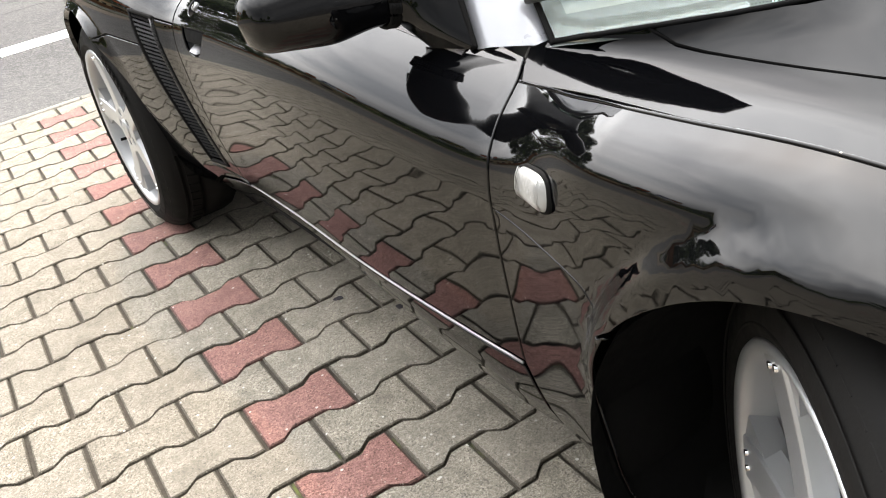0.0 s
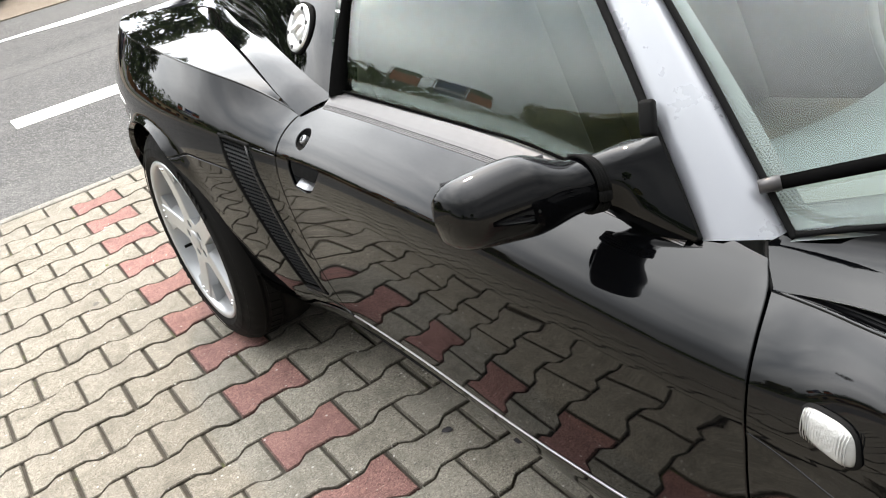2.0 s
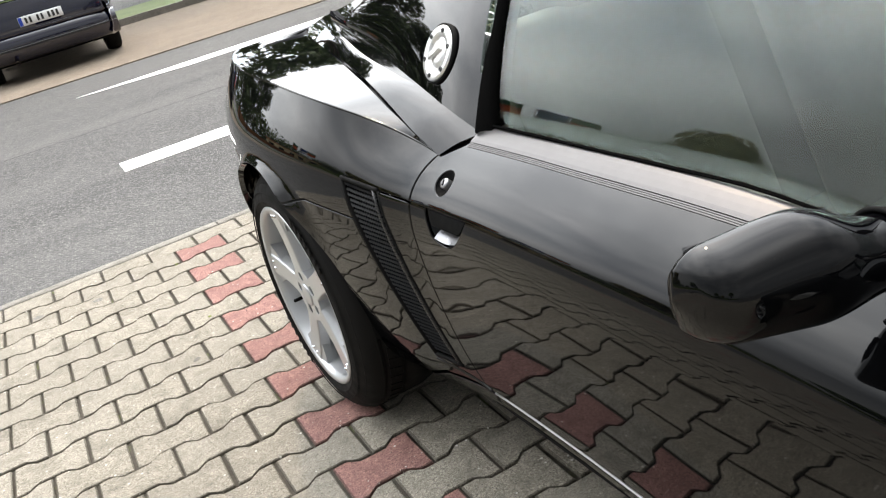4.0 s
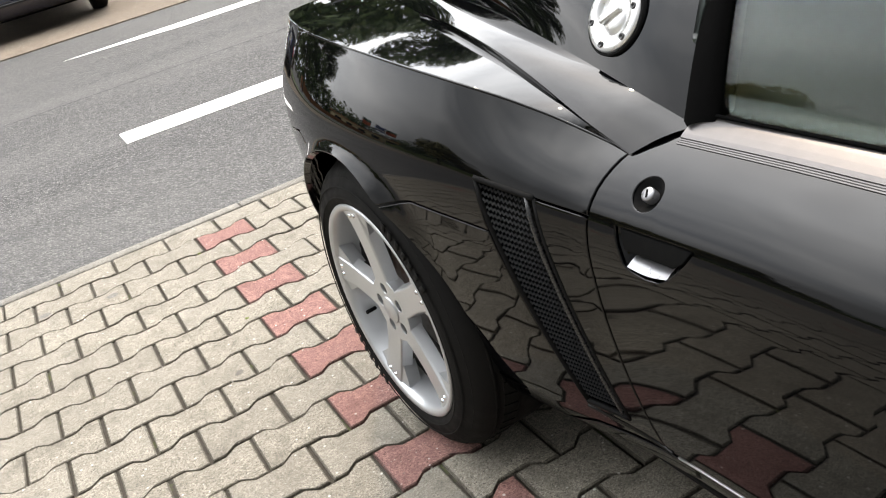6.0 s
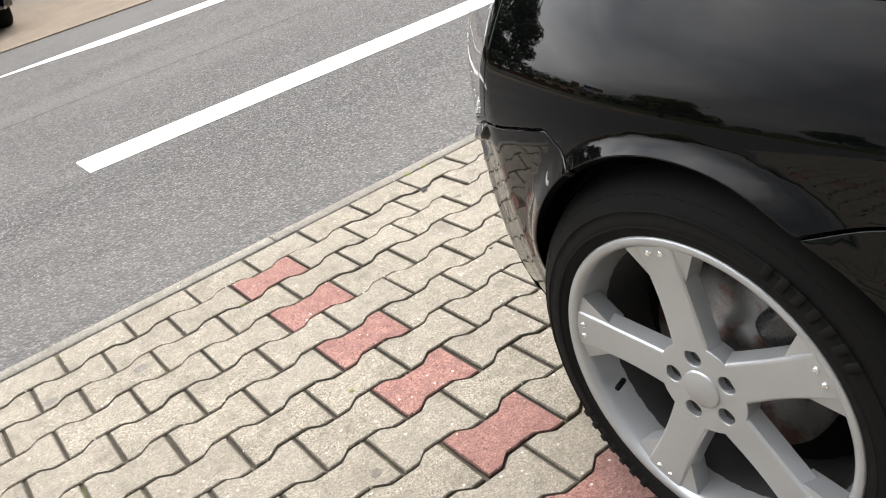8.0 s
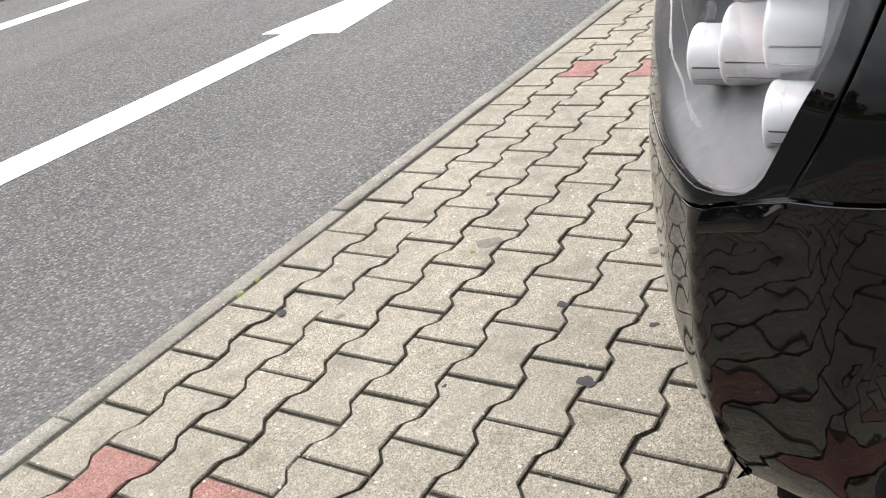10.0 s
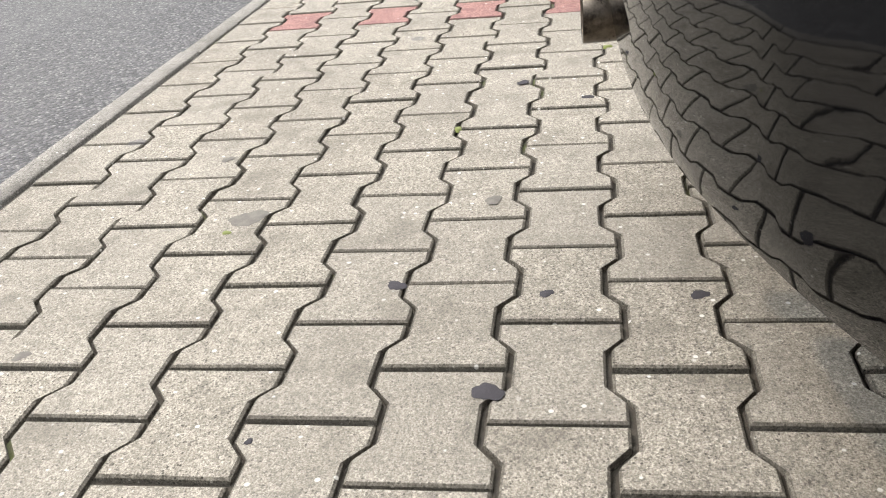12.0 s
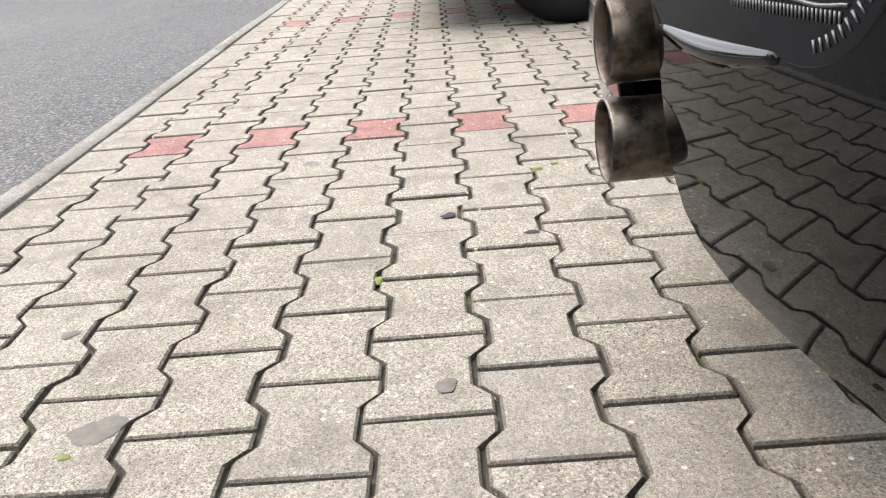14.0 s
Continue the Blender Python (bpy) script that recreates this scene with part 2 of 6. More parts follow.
def make_disc():
    m = Nodes("rusty_brake_disc")
    v = m.coords()
    n = m.noise(v, 22.0, 5)
    m.set(Base_Color=m.mix(m.ramp(n, (0.45, 0.0), (0.62, 1.0)), (0.20, 0.195, 0.19), (0.10, 0.045, 0.03)), Metallic=0.7, Roughness=0.45)
    return m.mat


def make_leaf(name, a, b):
    m = Nodes(name)
    isl = m.add("ShaderNodeNewGeometry").outputs["Random Per Island"]
    m.set(Base_Color=m.mix(isl, a, b), Roughness=0.6)
    m.bsdf.inputs["Subsurface Weight"].default_value = 0.0
    return m.mat


def make_sand():
    m = Nodes("joint_sand_and_moss")
    v = m.place()
    base = m.mix(m.noise(v, 60.0, 5), (0.022, 0.018, 0.013), (0.075, 0.062, 0.046))
    base = m.mix(m.ramp(m.noise(v, 5.0, 4), (0.60, 0.0), (0.70, 0.85)), base, (0.10, 0.125, 0.03))
    m.set(Base_Color=base, Roughness=0.95)
    m.bump(m.noise(v, 260.0, 4), 0.9, 0.004)
    return m.mat


def make_frit():
    m = Nodes("dotted_glass_border")
    n = m.add("ShaderNodeTexVoronoi", Vector=m.coords(), Scale=330.0, Randomness=0.0)
    m.set(Base_Color=m.ramp(n.outputs["Distance"], (0.30, (0.05, 0.055, 0.054)), (0.42, (0.34, 0.36, 0.35))), Roughness=0.5)
    return m.mat


PAINT = make_paint()
CONCRETE = make_concrete("grey_paving_concrete", (0.166, 0.146, 0.116), (0.425, 0.385, 0.318), (0.29, 0.266, 0.228))
# chamfers and sides of the pavers: about half as bright as the tops
EDGE_CONCRETE = make_concrete("dark_paver_edge", (0.090, 0.078, 0.061), (0.22, 0.198, 0.160), (0.15, 0.135, 0.112))
RED_EDGE = make_concrete("dark_red_paver_edge", (0.095, 0.050, 0.044), (0.22, 0.125, 0.107), (0.16, 0.095, 0.082))
RED_CONCRETE = make_concrete("red_paving_concrete", (0.185, 0.085, 0.076), (0.42, 0.228, 0.195), (0.33, 0.18, 0.16))
KERB_CONCRETE = make_concrete("kerb_concrete", (0.15, 0.138, 0.118), (0.36, 0.335, 0.295), (0.25, 0.235, 0.21))
BROWN_CONCRETE = make_concrete("brown_paving_concrete", (0.13, 0.10, 0.075), (0.30, 0.24, 0.185), (0.22, 0.18, 0.14))
ASPHALT = make_asphalt()
ROAD_PAINT = make_road_paint()
SAND = make_sand()
TYRE = make_tyre()
ALLOY = make_alloy()
STEEL = make_steel()
DISC = make_disc()
PLASTIC = plain("black_plastic", (0.014, 0.014, 0.015), 0.45, 0, 0.15, 400)
SATIN = plain("satin_black_trim", (0.02, 0.02, 0.021), 0.28, 0, 0.05, 300)
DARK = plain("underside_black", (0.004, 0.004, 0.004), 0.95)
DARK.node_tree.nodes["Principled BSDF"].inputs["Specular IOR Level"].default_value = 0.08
TAR = plain("tarred_joint", (0.05, 0.05, 0.05), 0.8, 0, 0.4, 120)
RUBBER = plain("rubber_seal", (0.008, 0.008, 0.008), 0.7, 0, 0.1, 300)
SILVER = plain("silver_paint", (0.31, 0.32, 0.345), 0.30, 0.30, 0.0, 12, 0.6, 0.03)
TRIM = plain("bright_sill_trim", (0.36, 0.36, 0.36), 0.35, 0.8)
ALU = plain("brushed_aluminium", (0.74, 0.74, 0.73), 0.30, 0.85, 0.05, 250, 0, 0.06)
CHROME = plain("chrome", (0.82, 0.82, 0.83), 0.07, 1.0, 0, 100, 0, 0.03)
LAMPSILVER = plain("lamp_reflector_silver", (0.62, 0.62, 0.645), 0.30, 0.15, 0, 80, 0, 0.04)
LAMPGREY = plain("lamp_bowl_grey", (0.060, 0.061, 0.068), 0.5, 0.2)
RED = plain("red_lens_plastic", (0.42, 0.02, 0.03), 0.25, 0, 0, 60, 0.5)
CLEAR = make_glass("clear_lamp_lens", (0.97, 0.97, 0.97))
GLASS = make_glass("tinted_car_glass", (0.81, 0.88, 0.845), 0.0, 1.6)
SCREEN_GLASS = make_glass("windscreen_glass", (0.89, 0.925, 0.915), 0.0, 1.6)
FRIT = make_frit()
WIRE = plain("grey_mesh_wire", (0.024, 0.025, 0.027), 0.35, 0.0)
BELT = plain("satin_grey_belt_trim", (0.075, 0.070, 0.070), 0.34, 0.5, 0.02, 300)
SEAL = plain("matt_black_seal", (0.004, 0.004, 0.004), 0.5, 0, 0.1, 300)
for m_soft, m_gloss in ((RUBBER, 0.05), (PLASTIC, 0.18), (SEAL, 0.0)):
    m_soft.node_tree.nodes["Principled BSDF"].inputs["Specular IOR Level"].default_value = m_gloss
# alloy darkened in its colour for the shade inside the wheel and nut holes
SHADED_ALLOY = plain("shaded_dark_alloy", (0.045, 0.044, 0.043), 0.6, 0.3, 0.1, 60)
SOOT = plain("sooty_bore", (0.016, 0.012, 0.009), 0.85, 0.0)
GUM = plain("flattened_gum", (0.040, 0.037, 0.040), 0.75, 0, 0.4, 200)
STAIN = plain("oil_stain", (0.135, 0.124, 0.108), 0.8, 0, 0.6, 420, 0, 0.45)
for m_flat in (GUM, STAIN):
    m_flat.node_tree.nodes["Principled BSDF"].inputs["Specular IOR Level"].default_value = 0.08
MOSS = plain("moss", (0.13, 0.15, 0.04), 0.95, 0, 0.6, 300, 0, 0.4)
SMOKED = plain("smoked_lamp_glass", (0.006, 0.006, 0.007), 0.05)
SMOKED.node_tree.nodes["Principled BSDF"].inputs["Specular IOR Level"].default_value = 0.16
LAMPRIB = plain("grey_lamp_rib", (0.09, 0.09, 0.092), 0.35, 0.5)
EDGE_METAL = plain("handle_edge_metal", (0.26, 0.26, 0.27), 0.3, 0.7)
INDICATOR = plain("frosted_white_lens", (0.31, 0.31, 0.30), 0.4, 0, 0.5, 160, 0.8, 0.05)
CABIN = plain("grey_cabin_trim", (0.31, 0.31, 0.28), 0.75, 0, 0.0, 60)
DASH = plain("grey_dashboard", (0.16, 0.178, 0.174), 0.65, 0, 0.03, 120)
SEAT = plain("cream_seat_leather", (0.105, 0.099, 0.082), 0.6, 0, 0.0, 60)
CANVAS = plain("black_roof_canvas", (0.016, 0.016, 0.017), 0.85, 0, 0.1, 200)
BLUE_PAINT = plain("dark_blue_car_paint", (0.004, 0.005, 0.017), 0.06, 0, 0, 40, 1.0)
GREY_PAINT = plain("dark_grey_car_paint", (0.03, 0.03, 0.032), 0.08, 0, 0, 40, 1.0)
PLATE = plain("number_plate_white", (0.75, 0.75, 0.74), 0.4)
PLATE_INK = plain("number_plate_black", (0.015, 0.015, 0.015), 0.5)
PLATE_BLUE = plain("number_plate_blue", (0.01, 0.05, 0.35), 0.4)
LEAF = make_leaf("green_leaves", (0.025, 0.05, 0.012), (0.085, 0.13, 0.035))
LEAF_OLIVE = make_leaf("yellowing_leaves", (0.07, 0.075, 0.015), (0.20, 0.18, 0.04))
BARK = plain("bark", (0.09, 0.07, 0.05), 0.95, 0, 0.9, 40)
GRASS = plain("grass", (0.09, 0.12, 0.035), 0.95, 0, 0.9, 30, 0, 0.4)
POLE = plain("galvanised_pole", (0.32, 0.33, 0.34), 0.45, 0.7)
CLOTH_RED = plain("orange_red_flag_cloth", (0.50, 0.10, 0.03), 0.8)
CLOTH_GREEN = plain("dark_green_flag_cloth", (0.02, 0.09, 0.05), 0.8)
CLOTH_BLUE = plain("blue_flag_cloth", (0.02, 0.05, 0.16), 0.8)
CLOTH_WHITE = plain("white_flag_cloth", (0.7, 0.7, 0.7), 0.8)
CREAM_WALL = plain("cream_rendered_wall", (0.62, 0.50, 0.30), 0.9, 0, 0.3, 14)
BANK_WALL = plain("orange_brown_wall", (0.30, 0.14, 0.06), 0.9, 0, 0.5, 20)

# ---------------------------------------------------------------- mesh helpers


def mesh_of(name, verts, faces, smooth=True, normals=None):
    me = bpy.data.meshes.new(name)
    me.from_pydata([tuple(v) for v in verts], [], faces)
    me.validate()
    for p in me.polygons:
        p.use_smooth = smooth
    if normals is not None:
        me.normals_split_custom_set_from_vertices([tuple(n) for n in normals])
    return me


def part(name, data, material, parent=None, label="", at=None):
    """Links a bmesh or mesh as one object, under a thing or a part."""
    if isinstance(data, bmesh.types.BMesh):
        me = bpy.data.meshes.new(name)
        data.to_mesh(me)
        data.free()
        data = me
    if material is not None and not data.materials:
        data.materials.append(material)
    ob = new(name, data)
    if parent is not None:
        ob.parent = parent
    if at is not None:
        ob.matrix_basis = at
    if label:
        ob["label"] = label
    return ob


def box_bm(sx, sy, sz, bevel=0.0, segs=2, m=None):
    bm = bmesh.new()
    bmesh.ops.create_cube(bm, size=1.0, matrix=(m or Matrix()) @ Matrix.Diagonal((sx, sy, sz, 1)))
    if bevel:
        bmesh.ops.bevel(bm, geom=bm.edges[:], offset=bevel, segments=segs, affect="EDGES", profile=0.5)
        for f in bm.faces:
            f.smooth = True
    return bm


def lathe(profile, n=48, axis="x", smooth=True, name="lathe"):
    """Turns (along, radius) points round an axis through the origin."""
    verts, faces = [], []
    for k in range(n):
        a = 2 * math.pi * k / n
        for u, r in profile:
            p = (u, r * math.cos(a), r * math.sin(a))
            verts.append(p if axis == "x" else (p[1], u, p[2]) if axis == "y" else (p[1], p[2], u))
    m = len(profile)
    for k in range(n):
        for i in range(m - 1):
            a, b = k * m + i, ((k + 1) % n) * m + i
            faces.append((a, a + 1, b + 1, b) if axis != "y" else (a, b, b + 1, a + 1))
    return mesh_of(name, verts, faces, smooth)


def tube_mesh(points, radius, n=10, name="tube"):
    """A round bar along points; radius one number or one for each point."""
    pts = [Vector(p) for p in points]
    rad = [radius] * len(pts) if not isinstance(radius, (list, tuple)) else radius
    verts, faces = [], []
    for i, p in enumerate(pts):
        d = (pts[min(i + 1, len(pts) - 1)] - pts[max(i - 1, 0)]).normalized()
        s = d.cross(Vector((0, 0, 1)) if abs(d.z) < 0.9 else Vector((0, 1, 0))).normalized()
        u = s.cross(d)
        for k in range(n):
            a = 2 * math.pi * k / n
            verts.append(p + (s * math.cos(a) + u * math.sin(a)) * rad[i])
    for i in range(len(pts) - 1):
        for k in range(n):
            faces.append((i * n + k, i * n + (k + 1) % n, (i + 1) * n + (k + 1) % n, (i + 1) * n + k))
    faces.append(tuple(range(n - 1, -1, -1)))
    faces.append(tuple((len(pts) - 1) * n + k for k in range(n)))
    return mesh_of(name, verts, faces)


def spline(knots):
    """Catmull-Rom through rows (t, values...); gives a function of t."""
    ts = [k[0] for k in knots]
    vs = [np.array(k[1:], float) for k in knots]
    n = len(ts)
    tan = [(vs[min(i + 1, n - 1)] - vs[max(i - 1, 0)]) / (ts[min(i + 1, n - 1)] - ts[max(i - 1, 0)]) for i in range(n)]

    def f(t):
        if t <= ts[0]:
            return vs[0] + tan[0] * (t - ts[0])
        if t >= ts[-1]:
            return vs[-1] + tan[-1] * (t - ts[-1])
        i = max(k for k in range(n - 1) if ts[k] <= t)
        w = ts[i + 1] - ts[i]
        u = (t - ts[i]) / w
        return ((2 * u**3 - 3 * u * u + 1) * vs[i] + (u**3 - 2 * u * u + u) * w * tan[i]
                + (-2 * u**3 + 3 * u * u) * vs[i + 1] + (u**3 - u * u) * w * tan[i + 1])
    return f


def curve_through(pts, step=0.012):
    """Points along a smooth line through pts (2D)."""
    t = [0.0]
    for a, b in zip(pts, pts[1:]):
        t.append(t[-1] + math.dist(a, b))
    f = spline([(ti, *p) for ti, p in zip(t, pts)])
    n = max(2, int(t[-1] / step) + 1)
    return [tuple(f(t[-1] * i / (n - 1))) for i in range(n)]


def straight(pts, step=0.012):
    out = []
    for a, b in zip(pts, pts[1:]):
        n = max(1, int(math.dist(a, b) / step))
        out += [(a[0] + (b[0] - a[0]) * i / n, a[1] + (b[1] - a[1]) * i / n) for i in range(n)]
    return out + [tuple(pts[-1])]


def smooth01(a, b, x):
    u = min(1.0, max(0.0, (x - a) / (b - a)))
    return u * u * (3 - 2 * u)


def ring_of(*pieces):
    out = []
    for p in pieces:
        for q in p:
            if not out or math.dist(out[-1], q) > 0.003:
                out.append(tuple(q))
    if math.dist(out[0], out[-1]) < 0.003:
        out.pop()
    return out


def inside(poly, x, y):
    hit, n = False, len(poly)
    for i in range(n):
        (x1, y1), (x2, y2) = poly[i], poly[i - 1]
        if (y1 > y) != (y2 > y) and x < (x2 - x1) * (y - y1) / (y2 - y1) + x1:
            hit = not hit
    return hit


def inset(poly, g):
    """The outline moved inwards by g."""
    area = sum(a[0] * b[1] - b[0] * a[1] for a, b in zip(poly, poly[1:] + poly[:1]))
    s, n, out = (1 if area > 0 else -1), len(poly), []
    for i in range(n):
        (ax, ay), (bx, by) = poly[i - 1], poly[(i + 1) % n]
        dx, dy = bx - ax, by - ay
        L = math.hypot(dx, dy) or 1
        out.append((poly[i][0] - s * dy / L * g, poly[i][1] + s * dx / L * g))
    return out


def panel(name, outline, surf, grid=0.025, gap=0.003, thick=0.014, holes=()):
    """A sheet on surf(q, v) inside the outline, with turned-in edges. Normals come from the surface itself."""
    from mathutils.geometry import delaunay_2d_cdt
    poly = inset(outline, gap)
    loops = [poly] + [inset(h, -gap) for h in holes]
    verts, edges = [], []
    for lp in loops:
        o = len(verts)
        verts += [Vector(p) for p in lp]
        edges += [(o + i, o + (i + 1) % len(lp)) for i in range(len(lp))]
    xs, ys = [p[0] for p in poly], [p[1] for p in poly]
    core = inset(poly, grid * 0.45)
    j = 0
    y = min(ys) + grid / 2
    while y < max(ys):
        x = min(xs) + (grid / 2 if j % 2 else grid)
        while x < max(xs):
            if inside(core, x, y) and not any(inside(inset(h, -grid * 0.5), x, y) for h in holes):
                verts.append(Vector((x, y)))
            x += grid
        y += grid * 0.87
        j += 1
    vs, _, fs, *_ = delaunay_2d_cdt(verts, edges, [], 0, 1e-6)
    tri = []
    for f in fs:
        cx, cy = sum(vs[i].x for i in f) / 3, sum(vs[i].y for i in f) / 3
        if inside(poly, cx, cy) and not any(inside(h, cx, cy) for h in loops[1:]):
            tri.append(tuple(f))
    e = 1e-4

    def point_normal(q, v):
        p = surf(q, v)
        a = (surf(q + e, v) - surf(q - e, v)).cross(surf(q, v + e) - surf(q, v - e))
        return p, a.normalized()

    P, N = [], []
    for w in vs:
        p, n = point_normal(w.x, w.y)
        P.append(p), N.append(n)
    # make all face the way their normal does
    a, b, c = tri[0]
    if (P[b] - P[a]).cross(P[c] - P[a]).dot(N[a]) < 0:
        tri = [(x, z, y) for x, y, z in tri]
    count = {}
    for f in tri:
        for x, y in zip(f, f[1:] + f[:1]):
            count[(x, y)] = 1
    rim = [(x, y) for x, y in count if (y, x) not in count]
    faces = list(tri)
    side = {}
    for x, y in rim:
        t = (P[y] - P[x]).cross(N[x]).normalized()
        for i in (x, y):
            side[i] = side.get(i, Vector()) + t
    made = {}
    for i, t in side.items():
        t.normalize()
        o = len(P)
        P.extend((P[i] + t * 0.0016 - N[i] * 0.0018, P[i] + t * 0.0016 - N[i] * 0.0018, P[i] + t * 0.0012 - N[i] * thick))
        N.extend(((N[i] * 0.5 + t).normalized(), t, t))
        made[i] = o
    for x, y in rim:
        a, b = made[x], made[y]
        faces += [(y, x, a, b), (b + 1, a + 1, a + 2, b + 2)]
    return mesh_of(name, P, faces, True, N)


def loft(name, rows, close=False, flip=False):
    """A skin over rows of points, all of one length."""
    verts = [p for r in rows for p in r]
    n, faces = len(rows[0]), []
    for i in range(len(rows) - 1):
        for k in range(n if close else n - 1):
            f = (i * n + k, i * n + (k + 1) % n, (i + 1) * n + (k + 1) % n, (i + 1) * n + k)
            faces.append(f[::-1] if flip else f)
    return mesh_of(name, verts, faces)


def thicken(ob, t, offset=-1.0):
    m = ob.modifiers.new("thickness", "SOLIDIFY")
    m.thickness, m.offset = t, offset
    return ob


def shown_without_shadow(ob):
    ob.visible_shadow = False
    return ob

# ---------------------------------------------------------------- ground, road, kerb
ROW = 0.1385          # from one paver row to the next, along Y
LONG = 0.2            # a paver's length, along X
KERB_Y = -0.083       # edge of the paving towards the kerb


def slab(name, x0, x1, y0, y1, z, material, label, category, kind="structure", depth=0.1):
    bm = box_bm(x1 - x0, y1 - y0, depth, 0, 1, pose((x0 + x1) / 2, (y0 + y1) / 2, z - depth / 2))
    return tagged(part(name, bm, material), label, category, "", kind)


ground = slab("ground", -400, 400, -400, 400, -0.10, ASPHALT, "dull grey asphalt ground out to the horizon", "ground")
road = slab("road", -60, 60, -7.0, KERB_Y - 0.066, -0.012, ASPHALT, "worn grey asphalt road with white markings", "road", depth=0.08)
bedding = slab("paving_bed", -16, 9, KERB_Y, 9.0, -0.0095, SAND, "sandy joints with some moss between pavers", "ground", depth=0.08)
far_bay = slab("far_parking_bay", -40, 40, -12.3, -7.0, 0.0, BROWN_CONCRETE, "brown paved parking bay across the road", "pavement", depth=0.1)
verge = slab("grass_verge", -40, 40, -15.0, -12.4, 0.10, GRASS, "mown green grass strip behind a low kerb", "grass", depth=0.2)
far_kerb = slab("far_kerb", -40, 40, -12.4, -12.3, 0.11, KERB_CONCRETE, "grey concrete kerb before the grass strip", "kerb", depth=0.22)
far_road = slab("far_road", -60, 60, -24, -15.0, 0.02, ASPHALT, "second asphalt road behind the verge", "road", depth=0.1)
far_line = slab("far_road_line", -40, 40, -15.9, -15.75, 0.024, ROAD_PAINT, "white painted edge line of the far road", "road marking", depth=0.004)

kerb = tagged(new("kerb"), "flush row of narrow concrete edging stones", "kerb", "", "structure")
edging = box_bm(0.994, 0.058, 0.12, 0.003, 1, pose(0, 0, -0.063))
edging_me = bpy.data.meshes.new("edging_stone")
edging.to_mesh(edging_me)
edging.free()
edging_me.materials.append(KERB_CONCRETE)
for i in range(-16, 9):
    part("edging_stone", edging_me, None, kerb, at=pose(i + 0.37, KERB_Y - 0.035, 0.002 * math.sin(i * 2.3), 0, 0.1 * math.sin(i * 1.7), 0))


def marking(name, pts, label):
    """A flat painted shape on the road, from its outline."""
    bm = bmesh.new()
    vs = [bm.verts.new((x, y, -0.008)) for x, y in pts]
    f = bm.faces.new(vs)
    if f.normal.z < 0:
        f.normal_flip()
    r = bmesh.ops.extrude_face_region(bm, geom=[f])
    bmesh.ops.translate(bm, verts=vs, vec=(0, 0, -0.003))
    bmesh.ops.recalc_face_normals(bm, faces=bm.faces[:])
    return tagged(part(name, bm, ROAD_PAINT), label, "road marking", "", "structure")


marking("lane_arrow", [(0.055, -2.035), (0.055, -1.755), (-1.9, -1.72), (-3.08, -1.735), (-3.08, -1.545), (-5.3, -1.86), (-3.11, -2.13), (-3.10, -1.965), (-1.9, -1.985)], "worn white lane arrow painted on asphalt")
marking("lane_line", [(0.0, -5.58), (-1.1, -5.31), (-14, -5.33), (-14, -5.60), (-1.1, -5.61)], "white painted lane line that starts in a point")
joint = slab("road_joint", -40, 40, -3.53, -3.50, -0.0105, TAR, "dark tarred joint along the asphalt", "road joint", depth=0.003)

# ---------------------------------------------------------------- the sports car, in its own space: x to its right, y ahead, z up, rear axle at y = 0
CAR = pose(-0.862, 1.775, 0, 0, 0, 2.3)
car = tagged(new("sports_car"), "glossy black two-seat sports car with silver wheels, parked", "car")
car.matrix_basis = CAR

plan = spline([(-1.34, 0, -0.752), (-1.05, 0.285, -0.722), (-0.86, 0.470, -0.676), (-0.70, 0.622, -0.622), (-0.62, 0.695, -0.582), (-0.580, 0.723, -0.556), (-0.545, 0.742, -0.527), (-0.49, 0.768, -0.478), (-0.42, 0.796, -0.413),
               (-0.2, 0.836, -0.2), (0.0, 0.846, 0.0), (0.2, 0.836, 0.2), (0.4, 0.808, 0.4), (0.5, 0.790, 0.5), (0.6, 0.774, 0.6), (0.75, 0.769, 0.75), (1.2, 0.772, 1.2),
               (1.6, 0.757, 1.6), (1.75, 0.754, 1.75), (1.92, 0.779, 1.92), (2.1, 0.80, 2.1), (2.3, 0.806, 2.3), (2.6, 0.79, 2.6), (2.8, 0.745, 2.79), (2.95, 0.66, 2.91),
               (3.15, 0.48, 2.99), (3.4, 0.24, 3.02), (3.64, 0, 3.03)])
low_plan = spline([(-0.86, 0.470, -0.676), (-0.70, 0.624, -0.616), (-0.62, 0.692, -0.5775), (-0.594, 0.7135, -0.566), (-0.583, 0.7205, -0.5605), (-0.572, 0.7255, -0.551), (-0.545, 0.738, -0.525), (-0.49, 0.765, -0.478), (-0.42, 0.796, -0.413)])
flank = spline([(0.10, -0.17, 0.13), (0.18, -0.115, 0.185), (0.24, -0.068, 0.24), (0.30, -0.041, 0.30), (0.40, -0.020, 0.40), (0.52, -0.005, 0.52), (0.60, 0.0, 0.60), (0.65, 0.0, 0.65),
                (0.695, -0.010, 0.695), (0.73, -0.038, 0.729), (0.77, -0.083, 0.757), (0.82, -0.133, 0.779), (0.90, -0.21, 0.803), (1.0, -0.31, 0.815)])
haunch = spline([(0.60, 0.0, 0.60), (0.65, -0.002, 0.65), (0.70, -0.011, 0.70), (0.75, -0.031, 0.749), (0.80, -0.057, 0.798), (0.83, -0.074, 0.826), (0.90, -0.12, 0.885)])
